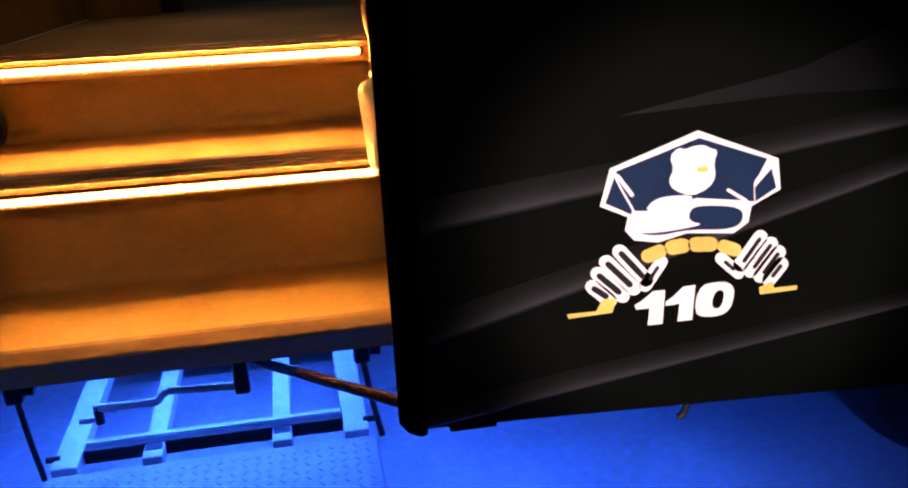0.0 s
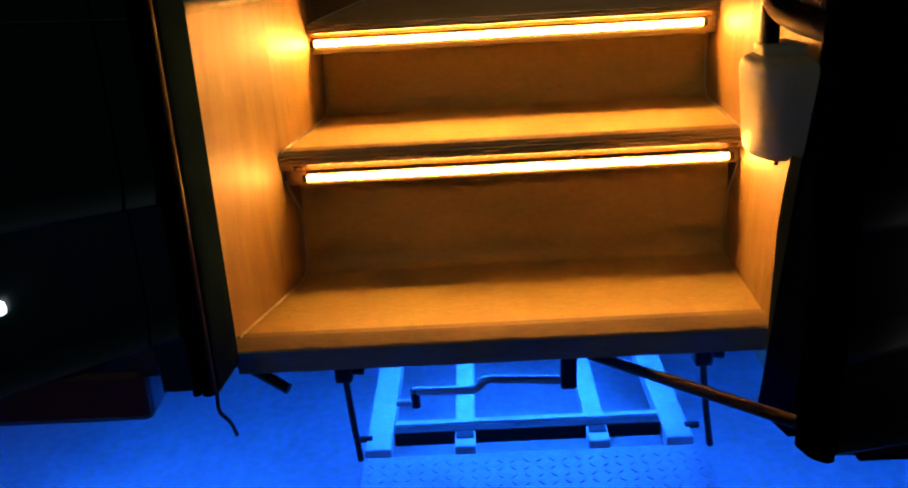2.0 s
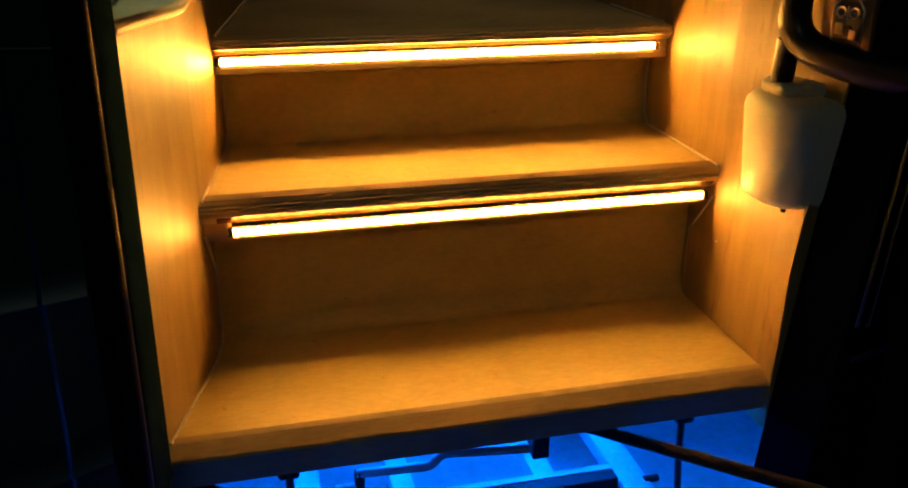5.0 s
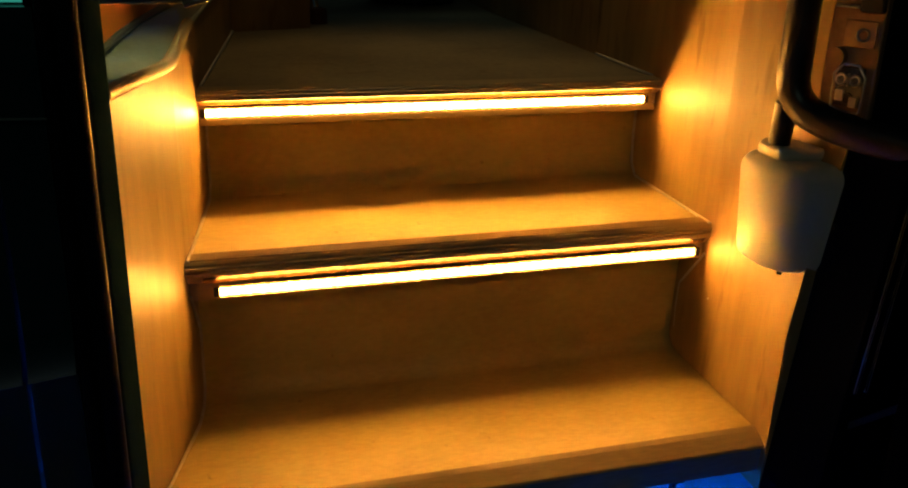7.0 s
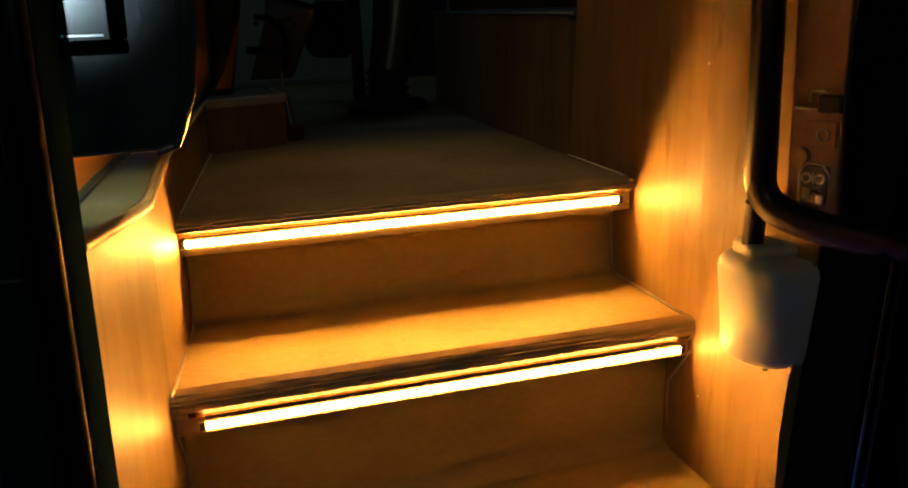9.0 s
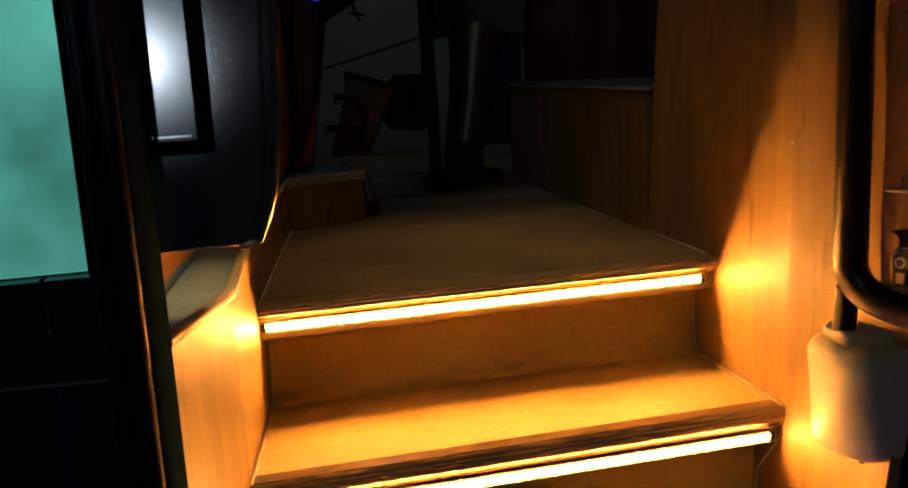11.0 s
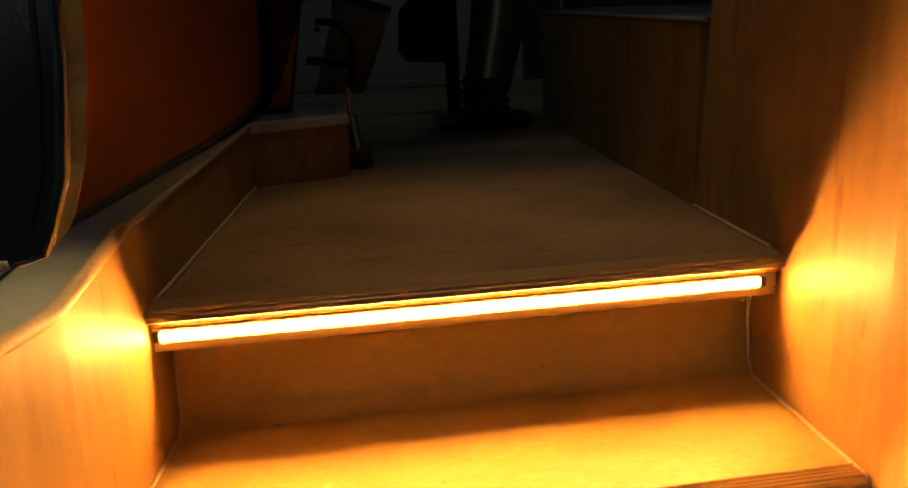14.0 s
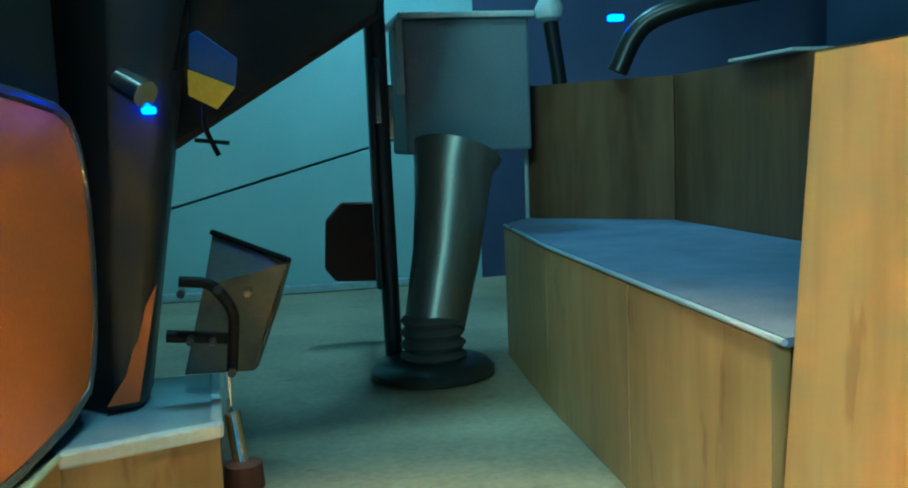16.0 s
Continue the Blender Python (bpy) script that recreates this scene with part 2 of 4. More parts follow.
BRONZE = material("bronze_plate", (0.30, 0.16, 0.07), 0.4, metal=0.2, scale=9, fine=150, bump=0.1)
STEEL_PLATE = material("grey_steel_plate", (0.19, 0.20, 0.165), 0.45, metal=0.5, scale=14, fine=150, bump=0.15)
PALE = material("pale_edge_trim", (0.50, 0.54, 0.53), 0.45, scale=12, fine=150, bump=0.08)
BLACK_RING = material("dark_flange_metal", (0.09, 0.09, 0.085), 0.3, metal=0.7, scale=12, fine=140, bump=0.1)
BOOT = material("dusty_boot_rubber", (0.085, 0.08, 0.07), 0.55, scale=12, fine=140, bump=0.2)
SWOOSH = material("grey_swoosh", (0.0042, 0.0045, 0.0045), 0.35, scale=5, fine=200, bump=0.03)
PILLAR_HIGHLIGHT = material("pillar_highlight", (0.05, 0.055, 0.07), 0.4, scale=8, fine=180, bump=0.03, spec=0.2)
SEAL = material("black_seal_rubber", (0.004, 0.004, 0.005), 0.5, scale=9, fine=120, bump=0.1, spec=0.045)
PILLAR_GLOSS = material("black_pillar_paint", (0.0010, 0.0018, 0.0060), 0.6, scale=5, fine=200, bump=0.03, spec=0.0)
DEEP_TEAL = material("dark_teal_paint", (0.0025, 0.020, 0.020), 0.3, second=(0.0018, 0.013, 0.013), scale=3, fine=300, bump=0.02, spec=0.35)
SILVER_EDGE = material("pale_silver_edging", (0.58, 0.66, 0.76), 0.3, scale=12, fine=150, bump=0.05)
RIM = material("satin_panel_rim", (0.10, 0.105, 0.11), 0.3, scale=12, fine=150, bump=0.04)
BLUEGREY = material("blue_grey_edging", (0.34, 0.42, 0.52), 0.3, scale=12, fine=150, bump=0.06)
DARK_FILM = material("black_vinyl_film", (0.015, 0.015, 0.017), 0.3, scale=10, fine=180, bump=0.03)
GLASS = material("dark_glass", (0.006, 0.010, 0.013), 0.17, scale=3, fine=50, bump=0.02, coat=0.15, wear=0.05)

# ---- mesh helpers ----


def thing(name, label, category, at=(0, 0, 0), group="", kind=""):
    ob = new(name)
    ob.location = at
    ob.empty_display_size = 0.05
    return tagged(ob, label, category, group, kind)


def part(name, bm, mat, parent=None, label="", smooth=False):
    """Links a bmesh as one mesh object under a thing or a part."""
    bmesh.ops.recalc_face_normals(bm, faces=bm.faces)
    mesh = bpy.data.meshes.new(name)
    bm.to_mesh(mesh)
    bm.free()
    mesh.materials.append(mat)
    if smooth:
        mesh.polygons.foreach_set("use_smooth", [True] * len(mesh.polygons))
        mesh.set_sharp_from_angle(angle=radians(40))
    ob = new(name, mesh)
    if parent:
        bpy.context.view_layer.update()
        ob.parent = parent
        ob.matrix_parent_inverse = parent.matrix_world.inverted()
    if label:
        tagged(ob, label)
    return ob


def box(x0, x1, y0, y1, z0, z1, bevel=0.0, segments=2):
    bm = bmesh.new()
    bmesh.ops.create_cube(bm, size=1)
    bmesh.ops.scale(bm, vec=(abs(x1 - x0), abs(y1 - y0), abs(z1 - z0)), verts=bm.verts)
    bmesh.ops.translate(bm, vec=((x0 + x1) / 2, (y0 + y1) / 2, (z0 + z1) / 2), verts=bm.verts)
    if bevel:
        bmesh.ops.bevel(bm, geom=bm.edges[:], offset=bevel, segments=segments, affect="EDGES", profile=0.5)
    return bm


def prism(points, shift, bevel=0.0, segments=2):
    """A solid from a flat outline of 3D points, pushed along shift."""
    bm = bmesh.new()
    low = [bm.verts.new(p) for p in points]
    high = [bm.verts.new(Vector(p) + Vector(shift)) for p in points]
    bm.faces.new(low)
    bm.faces.new(high[::-1])
    n = len(low)
    for i in range(n):
        bm.faces.new((low[i], low[(i + 1) % n], high[(i + 1) % n], high[i]))
    if bevel:
        bmesh.ops.bevel(bm, geom=bm.edges[:], offset=bevel, segments=segments, affect="EDGES", profile=0.5)
    return bm


def profile_x(points, x0, x1, bevel=0.0):
    """An outline of (y, z) drawn out along x."""
    return prism([(x0, y, z) for y, z in points], (x1 - x0, 0, 0), bevel)


def join(*parts_):
    """Several bmeshes as one."""
    bm = bmesh.new()
    for p in parts_:
        mesh = bpy.data.meshes.new("tmp")
        p.to_mesh(mesh)
        p.free()
        bm.from_mesh(mesh)
        bpy.data.meshes.remove(mesh)
    return bm


def rounded(points, radius, steps=6):
    """A polyline with its inner corners turned into arcs."""
    pts = [Vector(p) for p in points]
    out = [pts[0]]
    for a, b, c in zip(pts, pts[1:], pts[2:]):
        u, v = (a - b).normalized(), (c - b).normalized()
        r = min(radius, (a - b).length * 0.48, (c - b).length * 0.48)
        p, q = b + u * r, b + v * r
        for i in range(steps + 1):
            f = i / steps
            out.append((1 - f) ** 2 * p + 2 * f * (1 - f) * b + f * f * q)
    out.append(pts[-1])
    return out


def tube(points, radius, sides=12, radii=None):
    """A round bar along a polyline."""
    pts = [Vector(p) for p in points]
    bm = bmesh.new()
    rings = []
    side = None
    for i, p in enumerate(pts):
        way = (pts[min(i + 1, len(pts) - 1)] - pts[max(i - 1, 0)]).normalized()
        if side is None:
            side = way.orthogonal().normalized()
        side = (side - way * side.dot(way)).normalized()
        other = way.cross(side)
        r = radii[i] if radii else radius
        rings.append([bm.verts.new(p + r * (math.cos(a) * side + math.sin(a) * other)) for a in (2 * math.pi * k / sides for k in range(sides))])
    for a, b in zip(rings, rings[1:]):
        for k in range(sides):
            bm.faces.new((a[k], a[(k + 1) % sides], b[(k + 1) % sides], b[k]))
    bm.faces.new(rings[0][::-1])
    bm.faces.new(rings[-1])
    return bm


def turned(profile, centre, sides=32):
    """A solid of revolution about a vertical axis: profile of (radius, z)."""
    return tube([(centre[0], centre[1], z) for _, z in profile], 0.1, sides, [r for r, _ in profile])


def spread(a, b, n):
    return [a + (b - a) * i / (n - 1) for i in range(n)]


def between(table, v):
    """Linear interpolation in a table of (key, value)."""
    for (a, p), (b, q) in zip(table, table[1:]):
        if v <= b:
            return p + (q - p) * (v - a) / (b - a)
    return table[-1][1]


# ---- measures of the entrance (metres; ground at 0) ----
LANDING, TREAD, FLOOR = 0.440, 0.666, 0.838
FRONT, NOSE_1, NOSE_2 = -0.195, 0.0, 0.200
RISER_1, RISER_2 = 0.078, 0.285
SKIN = -0.290
LEFT = [(-0.30, -0.088), (-0.19, -0.058), (0.0, -0.003), (0.20, 0.026), (0.84, 0.112), (0.95, 0.128)]
LEDGE = [(-0.30, 0.912), (-0.19, 0.910), (-0.01, 0.905), (0.16, 0.930), (0.84, 0.941), (0.95, 0.941)]


def left_x(y):
    return between(LEFT, y)


def ledge_z(y):
    return between(LEDGE, y)


def right_x(y, z=0.666):
    flare = max(0.0, z - 0.62) * 0.17 * min(1.0, max(0.0, -y / 0.2))
    return 0.720 + 0.035 * y + 0.02 * (z - 0.666) + min(flare, 0.06)


# ---- ground ----
bm = bmesh.new()
bmesh.ops.create_grid(bm, x_segments=40, y_segments=40, size=40)
ground = tagged(part("ground", bm, CONCRETE), "grey stained concrete yard under the bus", "ground", kind="structure")

# ---- the bus's shell ----


def structure(name, bm, mat, label, category, smooth=False):
    return tagged(part(name, bm, mat, None, "", smooth), label, category, kind="structure")


structure("floor", box(-0.6, 4.0, NOSE_2 + 0.03, 2.55, FLOOR - 0.03, FLOOR - 0.002), FLOOR_VINYL, "brown-grey vinyl cabin floor with worn sheen", "floor")
structure("ceiling", box(-0.6, 4.0, SKIN + 0.04, 2.6, 2.62, 2.68), GREY, "grey moulded bus ceiling", "ceiling")
structure("wall_far", box(-0.6, 1.0, 2.55, 2.6, 0.5, 2.62), WALLWHITE, "pale teal lower lining of the driver's side", "wall")
structure("wall_driver", box(1.0, 4.0, 2.55, 2.6, 0.5, 2.62), FAR_DARK, "dark violet-grey lining behind the driver's seat", "wall")
structure("wall_rear", box(4.0, 4.05, SKIN, 2.6, 0.5, 2.68), DARK, "dark partition towards the passenger cabin", "wall")
structure("wall_front", box(-0.65, -0.6, SKIN, 2.6, 0.4, 2.68), DARK, "dark front wall of the cab", "wall")
structure("lintel", box(-0.10, 0.80, SKIN, SKIN + 0.06, 2.05, 2.62), PAINT, "black painted panel over the entrance", "wall")


# side wall of the bus left of the door: lower skin with pressed creases, quarter panel above
def skin_depth(x, z, creases):
    """Outward relief of a panel: a soft shelf above each crease line."""
    d = 0.0
    for x0, z0, x1, z1, height, deep in creases:
        line = z0 + (z1 - z0) * (x - x0) / (x1 - x0)
        f = (z - line) / height
        if 0 <= f <= 1:
            d += deep * (1 - f) ** 2
        elif f < 0:
            d += deep * max(0.0, 1 + f * 6) ** 2
    return d


def skin_panel(x0, x1, z0, z1, y, thick, creases, nx=30, bottom=None):
    """A pressed panel whose rows follow its crease lines."""
    bm = bmesh.new()

    def heights(x):
        low = bottom(x) if bottom else z0
        zs = [low, z1, low + 0.001 * (z1 - low)]
        for a, za, b, zb, height, _ in creases:
            line = za + (zb - za) * (x - a) / (b - a)
            zs += [line + height * f for f in (-0.166, -0.12, -0.08, -0.04, 0, 0.1, 0.2, 0.35, 0.5, 0.7, 1.0)]
        return sorted(min(max(z, low), z1) for z in zs)

    xs = spread(x0, x1, nx)
    grid = [[bm.verts.new((x, y - skin_depth(x, z, creases), z)) for z in heights(x)] for x in xs]
    back = [[bm.verts.new((x, y + thick, z)) for z in heights(x)] for x in xs]
    nz = len(grid[0])
    for i in range(nx - 1):
        for k in range(nz - 1):
            bm.faces.new((grid[i][k], grid[i + 1][k], grid[i + 1][k + 1], grid[i][k + 1]))
            bm.faces.new((back[i][k], back[i][k + 1], back[i + 1][k + 1], back[i + 1][k]))
        bm.faces.new((grid[i][0], back[i][0], back[i + 1][0], grid[i + 1][0]))
        bm.faces.new((grid[i][-1], grid[i + 1][-1], back[i + 1][-1], back[i][-1]))
    for k in range(nz - 1):
        bm.faces.new((grid[0][k], grid[0][k + 1], back[0][k + 1], back[0][k]))
        bm.faces.new((grid[-1][k], back[-1][k], back[-1][k + 1], grid[-1][k + 1]))
    return bm


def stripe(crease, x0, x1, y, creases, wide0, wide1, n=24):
    """A grey film painted along a crease as its highlight, fading in width."""
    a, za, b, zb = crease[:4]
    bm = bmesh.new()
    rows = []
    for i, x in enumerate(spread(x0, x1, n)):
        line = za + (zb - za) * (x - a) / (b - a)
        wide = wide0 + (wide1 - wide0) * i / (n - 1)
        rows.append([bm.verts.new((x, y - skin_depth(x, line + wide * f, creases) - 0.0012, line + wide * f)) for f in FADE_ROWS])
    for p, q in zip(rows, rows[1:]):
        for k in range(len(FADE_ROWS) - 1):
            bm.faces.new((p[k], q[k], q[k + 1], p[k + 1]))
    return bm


# rows and strengths of the painted crease highlight
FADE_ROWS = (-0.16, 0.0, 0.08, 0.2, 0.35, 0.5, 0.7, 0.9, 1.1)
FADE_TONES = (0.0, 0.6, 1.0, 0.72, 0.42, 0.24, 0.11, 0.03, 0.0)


def faded_highlight(name, pale, ground_mat):
    """A painted highlight whose own grey runs into the paint around it."""
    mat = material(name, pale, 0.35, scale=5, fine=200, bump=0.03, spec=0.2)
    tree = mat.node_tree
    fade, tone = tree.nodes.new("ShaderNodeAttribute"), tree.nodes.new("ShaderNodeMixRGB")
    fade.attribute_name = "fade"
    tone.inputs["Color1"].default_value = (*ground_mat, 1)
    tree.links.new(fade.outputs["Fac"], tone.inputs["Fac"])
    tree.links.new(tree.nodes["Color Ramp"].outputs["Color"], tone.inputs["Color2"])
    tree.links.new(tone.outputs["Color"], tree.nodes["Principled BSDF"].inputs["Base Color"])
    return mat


DOOR_HIGHLIGHT = faded_highlight("crease_highlight", (0.030, 0.030, 0.032), (0.003, 0.004, 0.003))
SIDE_HIGHLIGHT = faded_highlight("side_crease_highlight", (0.060, 0.085, 0.130), (0.0025, 0.020, 0.020))


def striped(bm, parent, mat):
    """A crease highlight painted with a soft fade."""
    ob = part("crease_highlight", bm, mat, parent, "grey stripe painted as the crease's highlight", True)
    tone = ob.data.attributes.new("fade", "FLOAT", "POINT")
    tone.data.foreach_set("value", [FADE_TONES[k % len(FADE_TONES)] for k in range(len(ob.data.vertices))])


LEFT_CREASES = [(-0.28, 0.665, -0.10, 0.687, 0.045, 0.012), (-0.28, 0.448, -0.095, 0.505, 0.05, 0.012)]
side = thing("bus_side_wall", "black painted bus flank ahead of the entrance, pressed creases", "bus body", (-0.3, SKIN, 0.41), kind="structure")
part("flank_panel", skin_panel(-0.138, -0.098, 0.415, 1.0, SKIN, 0.03, LEFT_CREASES, nx=6), DEEP_TEAL, side, smooth=True)
part("flank_panel", skin_panel(-0.6, -0.142, 0.44, 1.0, SKIN, 0.03, LEFT_CREASES), DEEP_TEAL, side, smooth=True)
# highlights painted along the flank's creases
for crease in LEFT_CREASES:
    striped(stripe(crease, -0.1375, -0.0985, SKIN, LEFT_CREASES, 0.034, 0.034, 6), side, SIDE_HIGHLIGHT)
    striped(stripe(crease, -0.59, -0.1425, SKIN, LEFT_CREASES, 0.034, 0.034), side, SIDE_HIGHLIGHT)
part("quarter_panel", box(-0.6, -0.098, SKIN + 0.002, SKIN + 0.03, 1.9, 2.6, 0.003), PAINT, side)
quarter = thing("quarter_window", "fixed quarter window with an added glowing teal panel behind it", "window", (-0.3, SKIN, 1.0), kind="structure")
part("pane", box(-0.6, -0.104, SKIN + 0.004, SKIN + 0.009, 1.006, 1.9), PANE, quarter)
# glowing panel added in place of the bright view through the pane
part("glow_panel", box(-0.6, -0.100, SKIN + 0.016, SKIN + 0.022, 1.002, 1.9), TEAL_GLOW, quarter, "mottled teal panel with added glow")
part("window_frame", box(-0.104, -0.097, SKIN, SKIN + 0.03, 1.0, 1.9, 0.002), RUBBER, quarter)
part("bumper_end", box(-0.6, -0.158, SKIN - 0.004, SKIN + 0.12, 0.37, 0.452, 0.012), REDBROWN, side, "red-brown painted bumper end")

# pillars on both sides of the opening
pillar = thing("door_pillar", "black rubber-edged pillar of the bus door", "pillar", (-0.08, -0.24, 0.41), "door pillars", "structure")
part("post", prism([(-0.096, SKIN - 0.004, 0.408), (-0.062, SKIN + 0.004, 0.408), (-0.054, -0.198, 0.408), (-0.10, -0.188, 0.408)], (0, 0, 2.0), 0.004), PILLAR_RUBBER, pillar, smooth=True)
part("seal", tube([(-0.074, SKIN - 0.004, 0.412), (-0.074, SKIN - 0.004, 2.3)], 0.010, 16), SEAL, pillar, "black rubber door seal", True)
part("seal", tube([(-0.090, SKIN - 0.006, 0.412), (-0.090, SKIN - 0.006, 2.3)], 0.006, 16), SEAL, pillar, "black rubber door seal", True)
part("strip", box(-0.0630, -0.0612, -0.2535, -0.2505, 0.42, 2.3, 0.0006), CHROME, pillar, "thin bright edge strip")

right_pillar = thing("door_pillar", "black rear pillar of the bus door with bright strips", "pillar", (0.76, -0.24, 0.30), "door pillars", "structure")
bm = bmesh.new()
rows_ = []
for z in spread(0.30, 2.3, 21):
    e = 0.699 + 0.10 * min(z - 0.30, 0.95)
    rows_.append([bm.verts.new(p) for p in ((e, -0.210, z), (e + 0.018, SKIN, z), (e + 0.16, SKIN - 0.002, z), (e + 0.16, -0.19, z), (e + 0.05, -0.19, z))])
for a, b in zip(rows_, rows_[1:]):
    for k in range(5):
        bm.faces.new((a[k], a[(k + 1) % 5], b[(k + 1) % 5], b[k]))
bm.faces.new(rows_[0])
bm.faces.new(rows_[-1][::-1])
part("post", bm, PILLAR_GLOSS, right_pillar)
for dx in (0.028, 0.043):
    part("strip", tube([(0.699 + 0.10 * (z - 0.30) + dx, SKIN - 0.003, z) for z in spread(0.55, 0.84, 4)], 0.0022, 8), CHROME, right_pillar, "thin bright strip")

# highlight on the pillar's crease, painted as a grey strip
part("crease_highlight", prism([(0.752, SKIN - 0.0035, 0.500), (0.835, SKIN - 0.0035, 0.517), (0.835, SKIN - 0.0035, 0.529), (0.752, SKIN - 0.0035, 0.510)], (0, 0.001, 0)), PILLAR_HIGHLIGHT, right_pillar, "grey strip painted as a pillar highlight")

rear_side = thing("bus_side_wall", "black painted bus flank behind the entrance, pressed creases", "bus body", (1.0, SKIN, 0.35), kind="structure")
WHEEL = (1.88, 0.50)


def arch(x):
    d = 0.58 ** 2 - (x - WHEEL[0]) ** 2
    return max(0.33, WHEEL[1] + math.sqrt(d)) if d > 0 else 0.33


part("flank_panel", skin_panel(0.85, 3.6, 0.33, 2.6, SKIN, 0.03, [(0.85, 0.70, 3.6, 0.78, 0.05, 0.012)], nx=80, bottom=arch), PAINT, rear_side, smooth=True)



def ring(profile, centre, sides=48):
    """A solid of revolution about an axis along y: profile of (radius, y), closed."""
    bm = bmesh.new()
    loops = [[bm.verts.new((centre[0] + r * math.cos(a), y, centre[1] + r * math.sin(a))) for r, y in profile] for a in (2 * math.pi * k / sides for k in range(sides))]
    n = len(profile)
    for k in range(sides):
        a, b = loops[k], loops[(k + 1) % sides]
        for i in range(n):
            bm.faces.new((a[i], a[(i + 1) % n], b[(i + 1) % n], b[i]))
    return bm


wheel = part("wheel", ring([(0.05, -0.20), (0.26, -0.19), (0.30, -0.24), (0.305, -0.02), (0.05, -0.05)], WHEEL), BLACKSTEEL, rear_side, "dark steel wheel", True)
part("tyre", ring([(0.306, -0.25), (0.40, -0.265), (0.47, -0.25), (0.50, -0.22), (0.50, -0.02), (0.47, 0.01), (0.306, 0.0)], WHEEL), TYRE, wheel, "black tyre", True)

# ---- steps ----
steps = thing("entrance_steps", "two brown vinyl steps with a ribbed metal nosing", "steps", (0.34, 0.05, LANDING), kind="structure")


def slab(y0, y1, z, thick=0.02):
    """A tread between the slanting side walls."""
    return prism([(left_x(y0), y0, z - thick), (right_x(y0), y0, z - thick), (right_x(y1), y1, z - thick), (left_x(y1), y1, z - thick)], (0, 0, thick))


def cove(y_nose, y_riser, z0, z1):
    """A riser with a rounded foot, drawn out between the walls."""
    x0, x1 = left_x(y_riser) - 0.004, right_x(y_riser) + 0.004
    outline = [(y_riser, z1), (y_riser, z0 + 0.028)]
    outline += [(y_riser - 0.026 * (1 - math.cos(a)), z0 + 0.028 - 0.026 * math.sin(a)) for a in spread(0.2, math.pi / 2, 6)]
    outline += [(y_riser + 0.02, z0 - 0.002), (y_riser + 0.02, z1)]
    return profile_x(outline, x0, x1)


part("landing", slab(FRONT + 0.022, RISER_1 + 0.02, LANDING), VINYL, steps)
part("tread", slab(NOSE_1 + 0.03, RISER_2 + 0.02, TREAD), VINYL, steps)
part("riser", cove(NOSE_1, RISER_1, LANDING, 0.62), VINYL, steps, smooth=True)
part("riser", cove(NOSE_2, RISER_2, TREAD, 0.80), VINYL, steps, smooth=True)
x0, x1 = left_x(FRONT), right_x(FRONT)
part("fascia", profile_x([(FRONT - 0.004, 0.4225), (FRONT - 0.003, 0.388), (FRONT + 0.008, 0.385), (FRONT + 0.012, 0.4225)], x0, x1), FASCIA, steps, "dull aluminium edge below the lowest step")
part("edge_bead", profile_x([(FRONT - 0.007, 0.423), (FRONT - 0.010, 0.4255), (FRONT - 0.008, 0.4285), (FRONT + 0.012, 0.4400), (FRONT + 0.020, 0.4425), (FRONT + 0.021, 0.4195)], x0, x1), EDGE, steps, "worn brown step edge")
part("underside", box(x0, x1, FRONT + 0.015, RISER_1, 0.385, 0.418), BLACKSTEEL, steps)


def nosing(y, z, led_z, drop, ribbed=True):
    """A ribbed step edge whose overhanging lip shades the light strip under it."""
    x0, x1 = left_x(y) - 0.002, right_x(y) + 0.002
    outline = [(y + 0.03, z), (y + 0.027, z + 0.002)]
    for k in range(4 if ribbed else 0):
        outline += [(y + 0.0245 - 0.0062 * k, z + 0.0025), (y + 0.0225 - 0.0062 * k, z + 0.0035), (y + 0.0205 - 0.0062 * k, z + 0.0025), (y + 0.0195 - 0.0062 * k, z + 0.0002)]
    outline += [(y - 0.002, z + 0.001), (y - 0.005, z - 0.002), (y - 0.0052, z - 0.0045), (y - 0.0075, z - 0.0062), (y - 0.0052, z - 0.008), (y - 0.0052, z - 0.0105), (y - 0.0072, z - 0.0118), (y - 0.0052, z - 0.0132), (y - 0.005, led_z + 0.021), (y + 0.005, led_z + 0.0095), (y + 0.012, led_z + 0.0095), (y + 0.012, z - drop), (y + 0.075, z - drop), (y + 0.085, z - 0.02), (y + 0.03, z - 0.02)]
    return profile_x(outline, x0, x1)


part("nosing", nosing(NOSE_1 + 0.004, TREAD, 0.627, 0.056), RIB, steps, "dark ribbed metal step nosing")
part("nosing", nosing(NOSE_2 + 0.004, FLOOR - 0.001, 0.807, 0.050, False), FLOOR_EDGE, steps, "vinyl wrapped floor edge")

